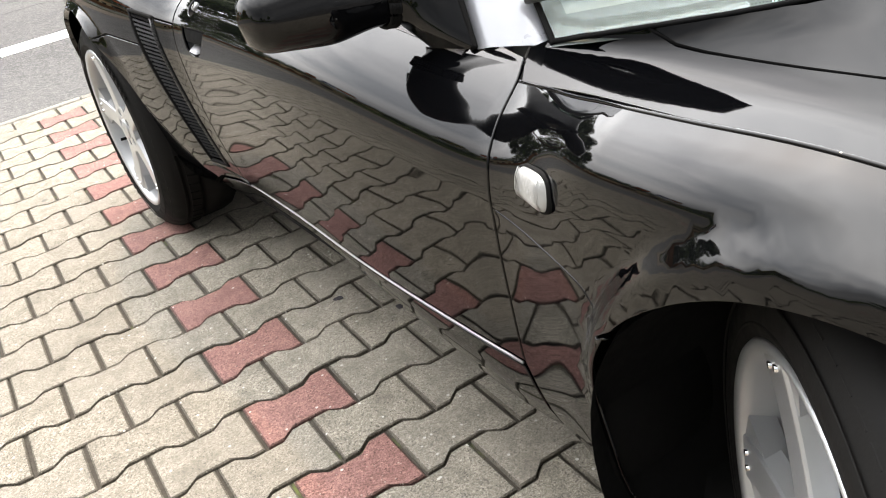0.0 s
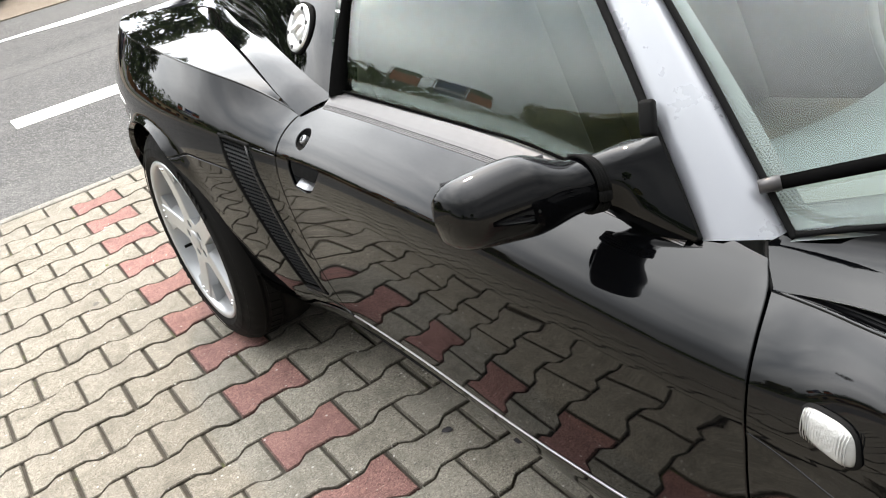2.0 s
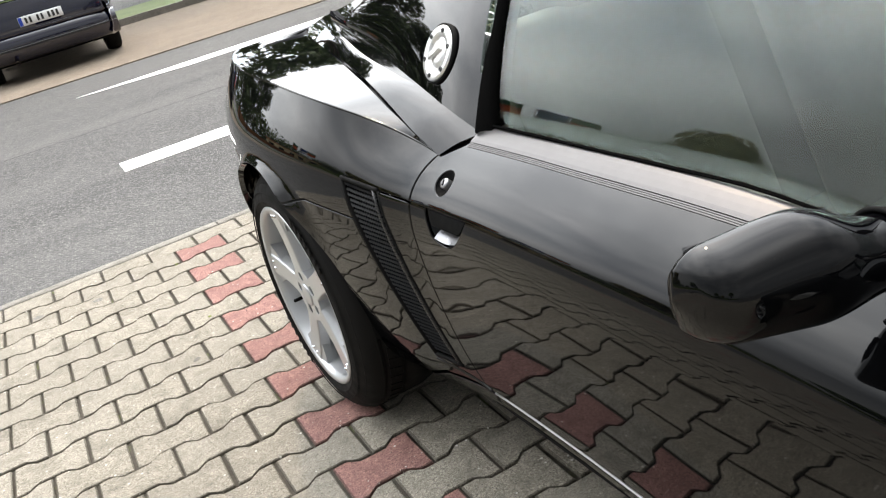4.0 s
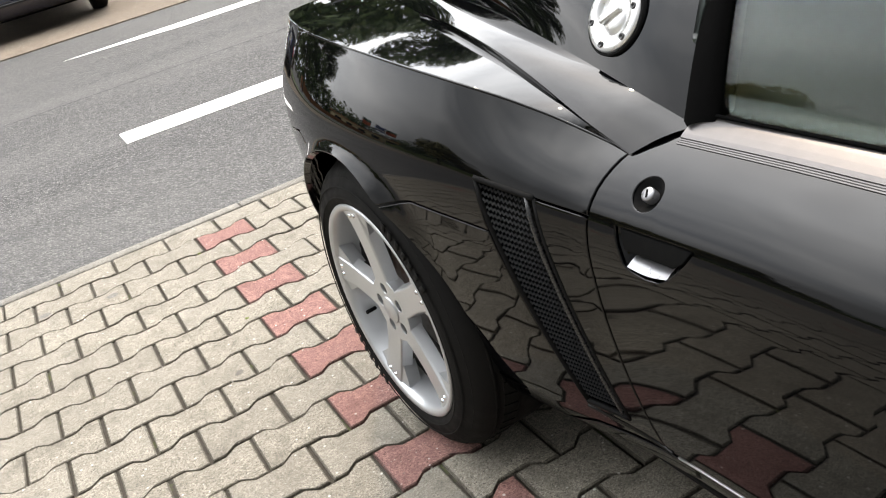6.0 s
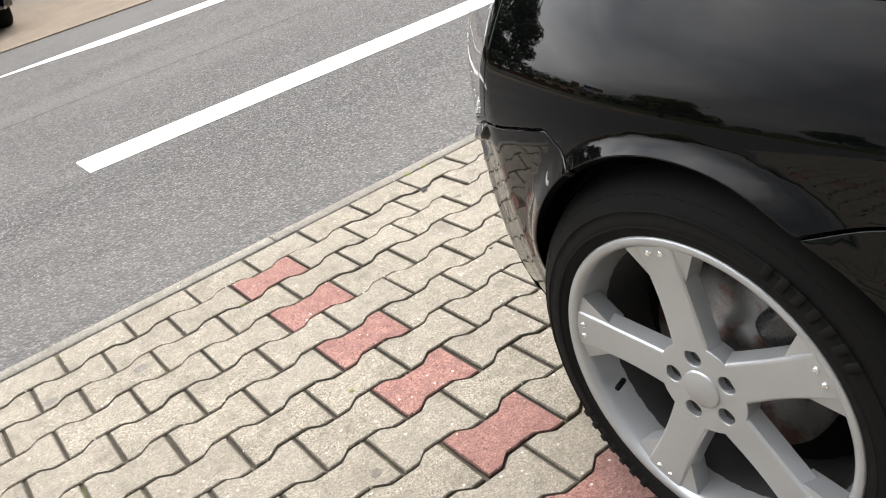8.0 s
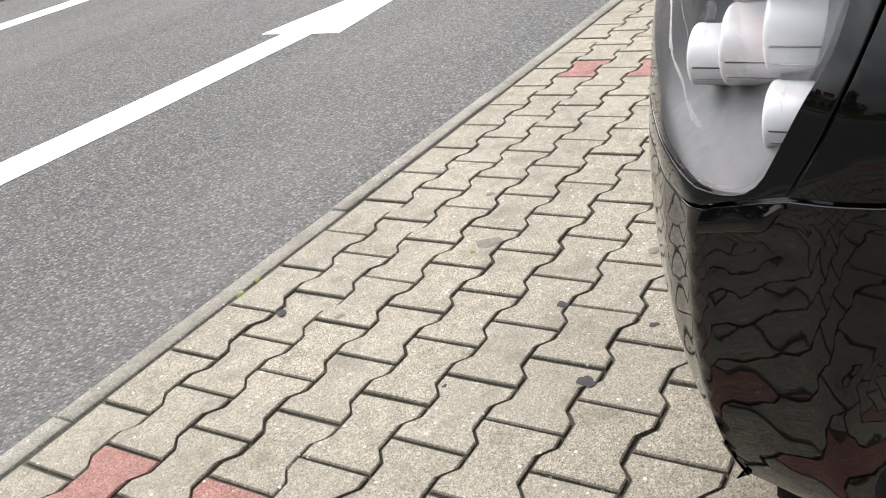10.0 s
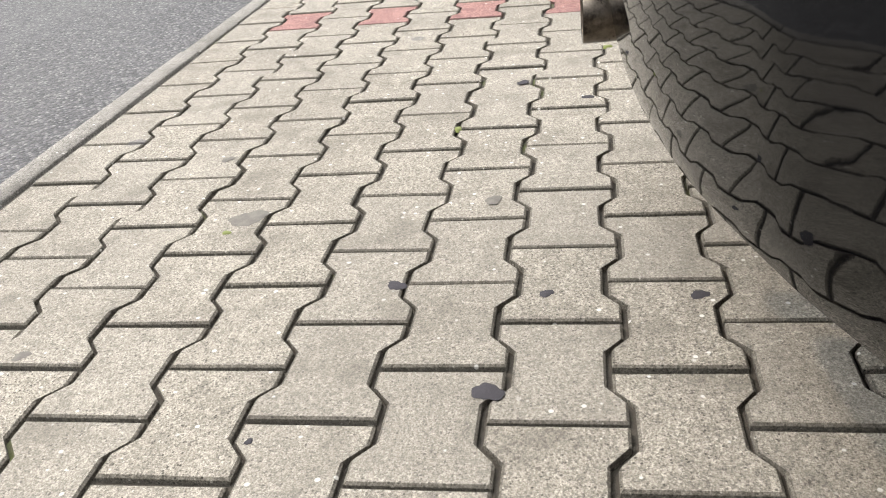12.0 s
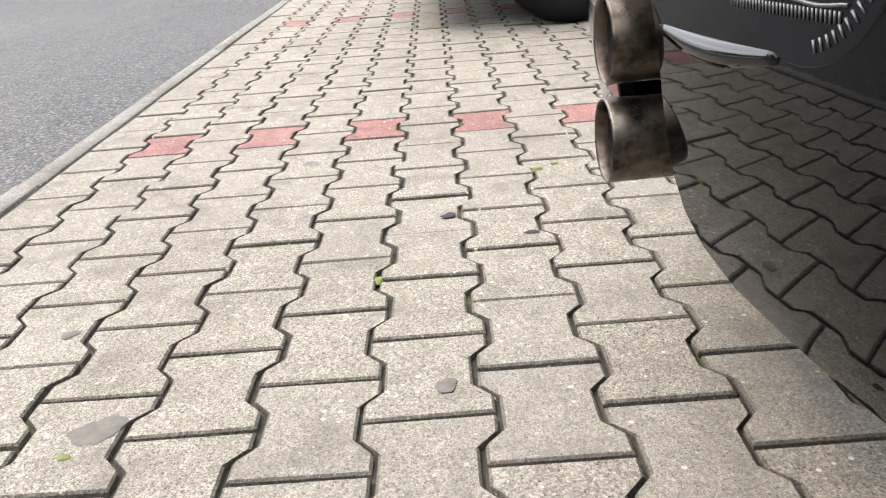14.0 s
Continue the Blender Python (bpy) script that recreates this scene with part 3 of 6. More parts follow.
front_haunch = spline([(0.60, 0.0, 0.60), (0.65, 0.0, 0.65), (0.70, -0.0005, 0.70), (0.74, -0.006, 0.740), (0.77, -0.027, 0.767), (0.80, -0.066, 0.786), (0.83, -0.106, 0.801), (0.90, -0.17, 0.83)])
wing_crest = spline([(1.60, 0.775), (1.70, 0.775), (1.80, 0.786), (1.90, 0.800), (2.05, 0.803), (2.40, 0.803), (2.85, 0.800)])
tail = spline([(0.10, -0.14), (0.18, -0.085), (0.24, -0.045), (0.30, -0.02), (0.40, 0.0), (0.52, 0.006), (0.60, 0.002), (0.65, -0.004), (0.70, -0.012), (0.77, -0.03), (0.82, -0.048), (0.90, -0.09), (1.0, -0.15)])
lift = spline([(-1.4, 0.0), (-0.62, 0.035), (-0.3, 0.040), (0.2, 0.025), (0.4, 0.014), (0.6, 0.0), (0.9, 0.0), (1.25, -0.004), (1.65, -0.042), (1.9, -0.042), (2.2, -0.02), (2.6, -0.05), (2.9, -0.12), (3.7, -0.2)])
R_ARCH, F_ARCH = (-0.032, 0.335, 0.342, 0.316), (2.295, 0.335, 0.385, 0.375)


def arch_rise(q, z, a, amount, reach):
    r = math.hypot((q - a[0]) / a[2], (z - a[1]) / a[3])
    return amount * (1 - smooth01(1.01, reach, r)) * smooth01(0.30, 0.50, z)


def body(q, v, side=1):
    d, z = flank(v)
    if v > 0.60 and q < 0.66:
        kh = smooth01(0.66, 0.30, q)
        dh, zh = haunch(v)
        d, z = d * (1 - kh) + dh * kh, z * (1 - kh) + zh * kh
    if v > 0.60 and q > 1.68:
        kh = smooth01(1.68, 1.95, q)
        dh, zh = front_haunch(v)
        d, z = d * (1 - kh) + dh * kh, z * (1 - kh) + zh * kh
    if v < 0.60:
        d *= 1 - 0.50 * smooth01(0.9, 1.65, q) - 0.15 * smooth01(1.70, 1.90, q)
    k = smooth01(-0.40, -0.62, q)
    d = d * (1 - k) + float(tail(v)[0]) * k
    z = z * (1 - k) + v * k + float(lift(q)[0]) * smooth01(0.45, 0.72, v)
    d += arch_rise(q, z, R_ARCH, 0.025, 1.18) * (1 - smooth01(0.10, 0.26, q)) + arch_rise(q, z, F_ARCH, 0.020, 1.11)
    line = plan
    if v < 0.60 and -0.85 < q < -0.44:                  # the bumper turns the corner on a sharper edge than the lamp above it
        kl = smooth01(0.60, 0.575, v) * smooth01(-0.44, -0.49, q) * smooth01(-0.85, -0.75, q)
        line = lambda w: plan(w) * (1 - kl) + low_plan(w) * kl
    x, y = line(q)
    x2, y2 = line(q + 1e-3)
    x1, y1 = line(q - 1e-3)
    tx, ty = x2 - x1, y2 - y1
    L = math.hypot(tx, ty)
    return Vector(((x + ty / L * d) * side, y - tx / L * d, z))


def fore(a, t):
    """Half length of a wheel arch at the turn t: the rear one is shorter ahead of the wheel."""
    return a[2] - (0.030 * smooth01(0.0, 0.6, math.cos(t)) if a is R_ARCH else 0.0)


def arch_line(a, y0, y1, top=True, step=0.012):
    """Outline of a wheel arch from angle y0 to y1, degrees from straight ahead, over the top."""
    n = max(2, int(abs(y1 - y0) / 2.0))
    turns = [radians(y0 + (y1 - y0) * i / n) for i in range(n + 1)]
    return [(a[0] + fore(a, t) * math.cos(t), a[1] + a[3] * math.sin(t)) for t in turns]


DOOR_REAR = curve_through([(0.640, 0.300), (0.620, 0.40), (0.606, 0.52), (0.600, 0.62), (0.601, 0.69), (0.610, 0.735), (0.630, 0.78), (0.664, 0.825)])
DOOR_FRONT = curve_through([(1.705, 0.325), (1.712, 0.42), (1.717, 0.52), (1.722, 0.62), (1.721, 0.70), (1.700, 0.768), (1.676, 0.808)])
QUARTER_SEAM = straight([(0.135, 0.606), (0.214, 0.622), (0.405, 0.619)])
BUMPER_SEAM = straight([(-0.205, 0.608), (-0.272, 0.642), (-0.40, 0.622), (-0.478, 0.614)])
LAMP_FRONT = curve_through([(-0.400, 0.83), (-0.422, 0.738), (-0.449, 0.665), (-0.478, 0.614)])
FENDER_SEAM = curve_through([(1.722, 0.612), (1.80, 0.598), (1.90, 0.578), (1.925, 0.558), (1.955, 0.530)])
VENT = [(0.389, 0.694), (0.506, 0.690), (0.583, 0.334), (0.503, 0.334)]


def cut(line, lo, hi, axis=1):
    return [p for p in line if lo - 1e-6 <= p[axis] <= hi + 1e-6]


def car_sheet(name, outline, label="", sides=(1, -1), grid=0.025, material=PAINT, **kw):
    made = [part(name, panel(name, outline, lambda q, v, s=s: body(q, v, s), grid, **kw), material, car, label) for s in sides]
    return made[0]


HANDLE_HOLE = ring_of(straight([(0.652, 0.688), (0.779, 0.690), (0.765, 0.672), (0.738, 0.645), (0.722, 0.636), (0.700, 0.633), (0.676, 0.636), (0.664, 0.643), (0.655, 0.668), (0.652, 0.688)], 0.008))
LOCK_HOLE = [(0.684 + 0.0205 * math.cos(2 * math.pi * i / 28), 0.729 + 0.0160 * math.sin(2 * math.pi * i / 28)) for i in range(28)]
belt = curve_through([(0.664, 0.825), (1.0, 0.832), (1.36, 0.832), (1.56, 0.824), (1.676, 0.808)], 0.03)
door = car_sheet("door", ring_of(DOOR_REAR, belt, DOOR_FRONT[::-1], straight([(1.705, 0.325), (0.640, 0.300)], 0.03)), "glossy black door", holes=(HANDLE_HOLE, LOCK_HOLE))


crest_line = spline([(-0.6, 0.83), (0.0, 0.83), (0.2, 0.822), (0.4, 0.808), (0.5, 0.793), (0.612, 0.767)])


def crest_v(q):
    return float(crest_line(q)[0])


up_seam = [p for p in DOOR_REAR if 0.69 <= p[1] <= 0.766]
crest = [(up_seam[-1][0] - (up_seam[-1][0] + 0.40) * i / 44, crest_v(up_seam[-1][0] - (up_seam[-1][0] + 0.40) * i / 44)) for i in range(45)]
quarter = car_sheet("rear_quarter", ring_of(arch_line(R_ARCH, 121, 59), QUARTER_SEAM, straight([(0.405, 0.619), VENT[0], VENT[1], (0.601, 0.688)]),
                                            up_seam, crest, LAMP_FRONT, BUMPER_SEAM[::-1]), "glossy black rear wing", grid=0.010)
lower_quarter = car_sheet("rear_side_panel", ring_of(QUARTER_SEAM, straight([(0.405, 0.619), VENT[3], VENT[2], VENT[1], (0.601, 0.688)]), [p for p in DOOR_REAR if p[1] < 0.688][::-1],
                                                      straight([(0.640, 0.300), (0.50, 0.285), (0.375, 0.225), (0.325, 0.195), (0.275, 0.215)]), arch_line(R_ARCH, -17, 57)), "glossy black panel between wheel and door")
QC = 1.34                                               # the car's middle line, at the tail


def wrap(q, v):
    return body(q, v) if q > -QC else body(-2 * QC - q, v, -1)


half = straight([(-0.478, 0.614), (-0.525, 0.602), (-0.574, 0.586), (-0.62, 0.580), (-0.9, 0.580), (-QC + 0.001, 0.580)], 0.02)
low = straight([(-QC + 0.072, 0.44), (-QC + 0.074, 0.345), (-QC + 0.082, 0.318), (-QC + 0.105, 0.296), (-QC + 0.15, 0.280), (-1.05, 0.270), (-0.85, 0.256), (-0.66, 0.234), (-0.56, 0.220), (-0.46, 0.222), (-0.40, 0.25), (-0.372, 0.29)], 0.02)
right = ring_of(arch_line(R_ARCH, 187, 123), BUMPER_SEAM, half)
mirrored = [(-2 * QC - q, v) for q, v in right[::-1]]
notch = curve_through([(-QC - 0.072, 0.44), (-QC - 0.05, 0.485), (-QC, 0.497), (-QC + 0.05, 0.485), (-QC + 0.072, 0.44)])
bumper = part("rear_bumper", panel("rear_bumper", ring_of(right, mirrored, [(-2 * QC - q, v) for q, v in low[::-1]], notch, low), wrap, 0.02), PAINT, car, "glossy black rear bumper with exhaust cut-out")
fender = car_sheet("front_wing", ring_of([p for p in DOOR_FRONT if 0.612 <= p[1] <= 0.770], [(1.70 + 0.02 * i, float(wing_crest(1.70 + 0.02 * i)[0])) for i in range(52)],
                                         straight([(2.72, 0.80), (2.70, 0.35)], 0.03), arch_line(F_ARCH, 2, 144), FENDER_SEAM[::-1]), "glossy black front wing", grid=0.016)
lower_fender = car_sheet("front_side_panel", ring_of(FENDER_SEAM, arch_line(F_ARCH, 146, 196), straight([(1.895, 0.20), (1.80, 0.185), (1.735, 0.20), (1.706, 0.325)]),
                                                      [p for p in DOOR_FRONT if p[1] < 0.612]), "glossy black panel before the door", thick=0.004)
sill = car_sheet("sill", ring_of(straight([(0.375, 0.218), (0.50, 0.278), (0.66, 0.292), (1.70, 0.312), (1.73, 0.20), (1.68, 0.165), (0.40, 0.165), (0.355, 0.19)], 0.03)), "glossy black sill", (1, -1), 0.03)
nose = car_sheet("front_bumper", ring_of(straight([(2.72, 0.80), (2.70, 0.20), (3.63, 0.20), (3.63, 0.80)], 0.04)), "", (1, -1), 0.05)


def strip_along(name, pts, w, h, material, parent, label=""):
    return part(name, tube_mesh(pts, w, 8), material, parent, label)


for s in (1, -1):
    strip_along("sill_trim", [body(0.66 + (1.70 - 0.66) * i / 30, 0.298 + 0.022 * i / 30, s) + Vector((0.0 * s, 0, 0)) for i in range(31)], 0.0021, 0, TRIM, car, "thin bright sill strip")
    ledge = []
    for i in range(15):
        f = i / 14
        p, w = body(0.500 + 0.150 * f, 0.322 - 0.020 * f, s), 0.011 * math.sin(math.pi * (0.12 + 0.80 * f))
        ledge.append([p + Vector((-s * (w + 0.002), 0, w * 0.9)), p + Vector((s * (0.0025 - 0.4 * w), 0, w * 0.55)), p + Vector((s * 0.003, 0, 0.0)), p + Vector((-s * 0.001, 0, -0.006))])
    part("vent_ledge", loft("vent_ledge", ledge, flip=(s > 0)), PAINT, car, "glossy black ledge below the side intake")

# raised lip along the bumper's top edge, below the tail lamp
for s in (1, -1):
    lip_rows = []
    for i in range(17):
        f = i / 16
        q, v = -0.570 + 0.092 * f, 0.5865 + 0.0245 * f
        p, w = body(q, v, s), 1.0 if f < 0.75 else 1 - 0.8 * smooth01(0.75, 1.0, f)
        out = (body(q, v - 0.004, s) - Vector((0.30 * s, -0.20, v))).normalized()
        out = Vector((out.x, out.y, 0)).normalized()
        low, under = body(q, v - 0.019 * w, s), body(q, v - 0.024 * w, s)
        lip_rows.append([p + out * 0.001, p.lerp(low, 0.5) + out * 0.007 * w, low + out * 0.0105 * w, under + out * 0.0005])
    part("bumper_lip", loft("bumper_lip", lip_rows, flip=(s < 0)), PAINT, car, "glossy lip of the bumper below the lamp")

# recessed shelf with a ribbed fog lamp beside the exhaust
for s in (1, -1):
    ridge = [wrap(-QC + s * (0.078 + 0.165 * i / 16), 0.455 - 0.006 * math.sin(math.pi * i / 16) + 0.004 * i / 16) + Vector((0, 0.004, 0)) for i in range(17)]
    part("bumper_ridge", tube_mesh(ridge, [0.005 + 0.0045 * math.sin(math.pi * i / 16) for i in range(17)], 16), PAINT, car)
    fq = -QC + s * 0.262
    disc = [(fq + 0.074 * math.cos(2 * math.pi * i / 48), 0.532 + 0.074 * math.sin(2 * math.pi * i / 48)) for i in range(48)]
    fog = part("fog_lamp", panel("fog_lamp", disc, lambda q, v: wrap(q, v) + Vector((0, -0.0015, 0)), 0.02, 0.001, 0.004), SMOKED, car, "dark glossy fog lamp with a ribbed rim")
    for k in range(72):
        a = 2 * math.pi * k / 72
        if not -0.42 * math.pi < math.atan2(math.sin(a), math.cos(a)) < 0.9 * math.pi:
            continue
        ends = [wrap(fq + s * r * math.cos(a), 0.532 + r * math.sin(a)) + Vector((0, -0.002, 0)) for r in (0.061, 0.0675)]
        part("fog_rib", tube_mesh(ends, [0.0009, 0.0005], 6), LAMPRIB, fog)
    for k in range(30):                                  # ribs hanging along the lower edge of the reflector
        q = fq + s * (-0.066 + 0.101 * k / 29)
        part("fog_rib", tube_mesh([wrap(q, 0.4865 + 0.0012 * k / 29) + Vector((0, -0.002, 0)), wrap(q, 0.4805 + 0.0012 * k / 29) + Vector((0, -0.002, 0))], [0.0009, 0.0005], 6), LAMPRIB, fog)
    for h, rad in ((0.4885, 0.0011), (0.4945, 0.0008)):
        part("fog_rib", tube_mesh([wrap(fq + s * (-0.066 + 0.106 * k / 14), h + 0.0015 * k / 14 + 0.0008 * math.sin(k)) + Vector((0, -0.002, 0)) for k in range(15)], rad, 6), LAMPRIB, fog)

# ---- rear deck: wing crest, valley, crease, buttress flank and the panel with the filler cap
crease_f = spline([(-0.62, 0.44, 0.842), (-0.2, 0.548, 0.850), (0.247, 0.645, 0.832), (0.523, 0.694, 0.781), (0.612, 0.700, 0.757)])
fold_f = spline([(-0.62, 0.36, 0.868), (-0.2, 0.49, 0.873), (0.20, 0.567, 0.853), (0.411, 0.610, 0.832), (0.58, 0.637, 0.804), (0.655, 0.641, 0.785)])


def deck_rows(s, side):
    """One cross line of the deck at s from 0 (tail) to 1 (door)."""
    q = -0.50 + s * 1.113
    c0 = body(q, crest_v(q) - 0.001)
    yc = -0.60 + s * 1.212
    cx, cz = crease_f(yc)
    c1 = Vector((cx, yc, cz))
    return c0, c1


for side in (1, -1):
    rows = []
    for i in range(41):
        c0, c1 = deck_rows(i / 40, side)
        row = []
        for k in range(13):
            u = k / 12
            p = c0.lerp(c1, u)
            row.append(Vector((p.x * side, p.y, p.z)))
        rows.append(row)
    part("rear_deck", loft("rear_deck", rows, flip=(side > 0)), PAINT, car, "glossy black curved rear deck")
    rows, steps = [], []
    for i in range(41):
        s = i / 40
        ya, yb = -0.60 + s * 1.224, -0.60 + s * 1.281
        step = 0.007 * smooth01(0.30, 0.62, s) * smooth01(1.0, 0.80, s)
        a, b = Vector((crease_f(ya)[0] - 0.25 * step, ya, crease_f(ya)[1] + step)), Vector((fold_f(yb)[0], yb, fold_f(yb)[1]))
        c = Vector((crease_f(ya)[0], ya, crease_f(ya)[1] - 0.002))
        steps.append([Vector((p.x * side, p.y, p.z)) for p in (c, c.lerp(a, 0.5) + Vector((-0.002, 0, 0)), a)])
        rows.append([Vector((a.lerp(b, k / 6).x * side, a.lerp(b, k / 6).y, a.lerp(b, k / 6).z + 0.004 * math.sin(math.pi * k / 6))) for k in range(7)])
    part("crest_edge", tube_mesh([body(q, crest_v(q) - 0.0014, side) for q in [-0.46 + 1.066 * k / 60 for k in range(61)]], 0.0022, 8), PAINT, car)
    part("crease_step", loft("crease_step", steps, flip=(side > 0)), PAINT, car)
    part("buttress_flank", loft("buttress_flank", rows, flip=(side > 0)), PAINT, car, "glossy black sloping flank above the crease")


def buttress(y, u, side=1):
    """The steep panel that holds the filler cap; u runs up it from the fold."""
    x, z = fold_f(y)
    top = Vector((0.46, y - 0.03, 1.04))
    p = Vector((x, y, z)).lerp(top, u)
    p.x += 0.018 * math.sin(math.pi * u)
    return Vector((p.x * side, p.y, p.z))


for side in (1, -1):
    rows = [[buttress(-0.30 + 0.968 * i / 30, k / 12, side) for k in range(13)] for i in range(31)]
    for i, r in enumerate(rows):
        f = 1 - 0.75 * (1 - smooth01(0, 22, i))
        rows[i] = [r[0].lerp(p, f) for p in r]
    part("buttress", loft("buttress", rows, flip=(side > 0)), PAINT, car, "glossy black panel behind the side window")

# engine lid between the flanks, and the boot edge at the tail
rows = []
for i in range(25):
    s = i / 24
    y = -0.60 + s * 0.95
    x, z = fold_f(y)
    rows.append([Vector((x * (1 - k / 8), y - 0.06 * (1 - s) * math.sin(math.pi * k / 16), z + 0.02 * math.sin(math.pi * k / 16))) for k in range(17)])
part("engine_lid", loft("engine_lid", rows, flip=True), PAINT, car)
rows = []
for i in range(49):
    u = -1 + 2 * i / 48
    q = -0.50 - (QC - 0.50) * (1 - abs(u))
    sd = 1 if u > 0 else -1
    top = body(q, 0.829, sd)
    yb = -0.60
    cx, cz = crease_f(yb)
    inner = Vector((cx * u * 1.0, yb - 0.06 * math.cos(u * math.pi / 2), cz + 0.01 * math.cos(u * math.pi / 2)))
    rows.append([top.lerp(inner, k / 6) for k in range(7)])
part("boot_edge", loft("boot_edge", rows, flip=False), PAINT, car)
for s in (1, -1):
    rr = [[body(-0.93 - (QC - 0.93) * i / 20, 0.58 + 0.248 * k / 6, s) for k in range(7)] for i in range(21)]
    part("tail_panel", loft("tail_panel", rr, flip=(s < 0)), PAINT, car)

# filler cap
cap_n = (buttress(0.53, 0.28) - buttress(0.47, 0.28)).cross(buttress(0.5, 0.33) - buttress(0.5, 0.23)).normalized()
if cap_n.x < 0:
    cap_n = -cap_n
cap_at = Matrix.Translation(buttress(0.510, 0.31)) @ cap_n.to_track_quat("X", "Z").to_matrix().to_4x4() @ Matrix.Scale(0.82, 4)
cap = part("filler_cap", lathe([(-0.004, 0.062), (0.006, 0.062), (0.010, 0.059), (0.010, 0.041), (0.004, 0.038), (0.002, 0.034), (0.006, 0.030), (0.010, 0.022), (0.011, 0.0)], 48), ALU, car, "brushed aluminium round filler cap", cap_at)
part("cap_grip", box_bm(0.012, 0.048, 0.014, 0.003, 2, pose(0.014, 0, 0, 35, 0, 0)), ALU, cap)
for k in range(6):
    a = math.pi / 3 * k + 0.35
    part("cap_screw", lathe([(0.009, 0.006), (0.0125, 0.0055), (0.0125, 0.003), (0.0105, 0.0028), (0.0105, 0.0)], 12), SATIN, cap, at=pose(0, 0.0505 * math.cos(a), 0.0505 * math.sin(a)))
part("cap_seal", lathe([(-0.006, 0.067), (0.004, 0.067), (0.006, 0.063), (-0.006, 0.062)], 40), RUBBER, cap)

# ---- bonnet
cowl_half = [(0.0, 2.035), (0.200, 2.004), (0.400, 1.902), (0.450, 1.858), (0.500, 1.800), (0.545, 1.735), (0.575, 1.680), (0.600, 1.655), (0.622, 1.650), (0.650, 1.668), (0.684, 1.699), (0.720, 1.733)]
cowl = spline([(-x, y) for x, y in cowl_half[:0:-1]] + cowl_half)
bonnet_mid = spline([(0, 0.745), (0.05, 0.729), (0.1, 0.714), (0.2, 0.690), (0.35, 0.660), (0.6, 0.62), (1, 0.57)])
bonnet_edge = spline([(0, 0.724), (0.05, 0.708), (0.1, 0.696), (0.2, 0.678), (0.35, 0.654), (0.6, 0.61), (1, 0.56)])


def bonnet_height(u, f):
    mid, edge = float(bonnet_mid(f)[0]), float(bonnet_edge(f)[0])
    return mid + 0.018 * (1 - u * u) * (1 - f) ** 2 + (edge - mid) * abs(u) ** 2.6


def bonnet_part(u, y):
    """How far forward on the bonnet y lies, 0 at the cowl; beside the pillar the cowl's foremost line goes straight on."""
    yb = float(cowl(max(-0.622, min(0.622, u * 0.684)))[0])
    return max(0.0, (y - yb) / (2.85 + 0.12 * (1 - u * u) - yb))


def groove_width(s):
    return 0.25 * (1 - math.exp(-s / 0.28))


rows = []
for i in range(41):
    s = (i / 40) ** 1.3
    row = []
    for k in range(49):
        u = -1 + 2 * k / 48
        q = 1.70 + s * 1.15
        e = body(q, float(wing_crest(q)[0]))
        yb = float(cowl(u * 0.684)[0])
        y = yb * (1 - s) + (2.85 + 0.12 * (1 - u * u)) * s
        x = u * (e.x - 0.003 - groove_width(s))
        row.append(Vector((x, y, bonnet_height(u, bonnet_part(u, y)))))
    rows.append(row)
for sd in (1, -1):
    gr = []
    for i in range(41):
        q = 1.70 + (i / 40) ** 1.3 * 1.15
        a = body(q, float(wing_crest(q)[0]))
        b = rows[i][48] - Vector((0, 0, 0.001))
        dip = 0.020 * smooth01(0, 0.16, q - 1.70)
        line = [a] + [a.lerp(b, k / 10) - Vector((0, 0, dip * (k / 10) ** 1.3)) for k in range(1, 10)] + [b - Vector((0.003, 0, dip)), b - Vector((0.002, 0, 0.35 * dip)), b]
        gr.append([Vector((p.x * sd, p.y, p.z)) for p in line])
    part("crest_edge", tube_mesh([body(q, float(wing_crest(q)[0]) - 0.0014, sd) for q in [1.702 + 1.0 * k / 60 for k in range(61)]], 0.0024, 8), PAINT, car)
    part("wing_groove", loft("wing_groove", gr, flip=(sd < 0)), PAINT, car, "glossy black groove between wing and bonnet")
part("bonnet", loft("bonnet", rows), PAINT, car, "glossy black bonnet")


def bonnet_z(x, y):
    f, u = 0.0, 0.0
    for _ in range(6):
        q = 1.70 + f * 1.15
        u = min(1.0, x / (body(q, float(wing_crest(q)[0])).x - 0.003 - groove_width(f)))
        yb = float(cowl(u * 0.684)[0])
        f = max(0.0, (y - yb) / (2.85 + 0.12 * (1 - u * u) - yb))
    return bonnet_height(u, bonnet_part(u, y))


for sd in (1, -1):
    seam = []
    for i in range(18):
        y = 1.765 + 0.035 * i
        x = 0.508 - 0.29 * (y - 1.77) - 0.15 * (y - 1.77) ** 2
        seam.append((sd * x, y, bonnet_z(x, y) - 0.0012))
    part("bonnet_seam", tube_mesh(seam, 0.0022), SEAL, car)
    ex = body(1.70, float(wing_crest(1.70)[0])).x - 0.003
    upper = [Vector((sd * u * ex, float(cowl(u * 0.684)[0]) - 0.002, bonnet_height(u, bonnet_part(u, float(cowl(u * 0.684)[0]))) - 0.002)) for u in (1.0, 0.98, 0.96, 0.94, 0.92, 0.91)]
    part("wing_seam", tube_mesh(upper, 0.0026), RUBBER, car)

# ---- cabin: windscreen, side glass, pillars, roof
SCREEN_BASE = [(0.580, 1.662, 0.729), (0.40, 1.886, 0.748), (0.20, 1.990, 0.758), (0.0, 2.020, 0.762)]
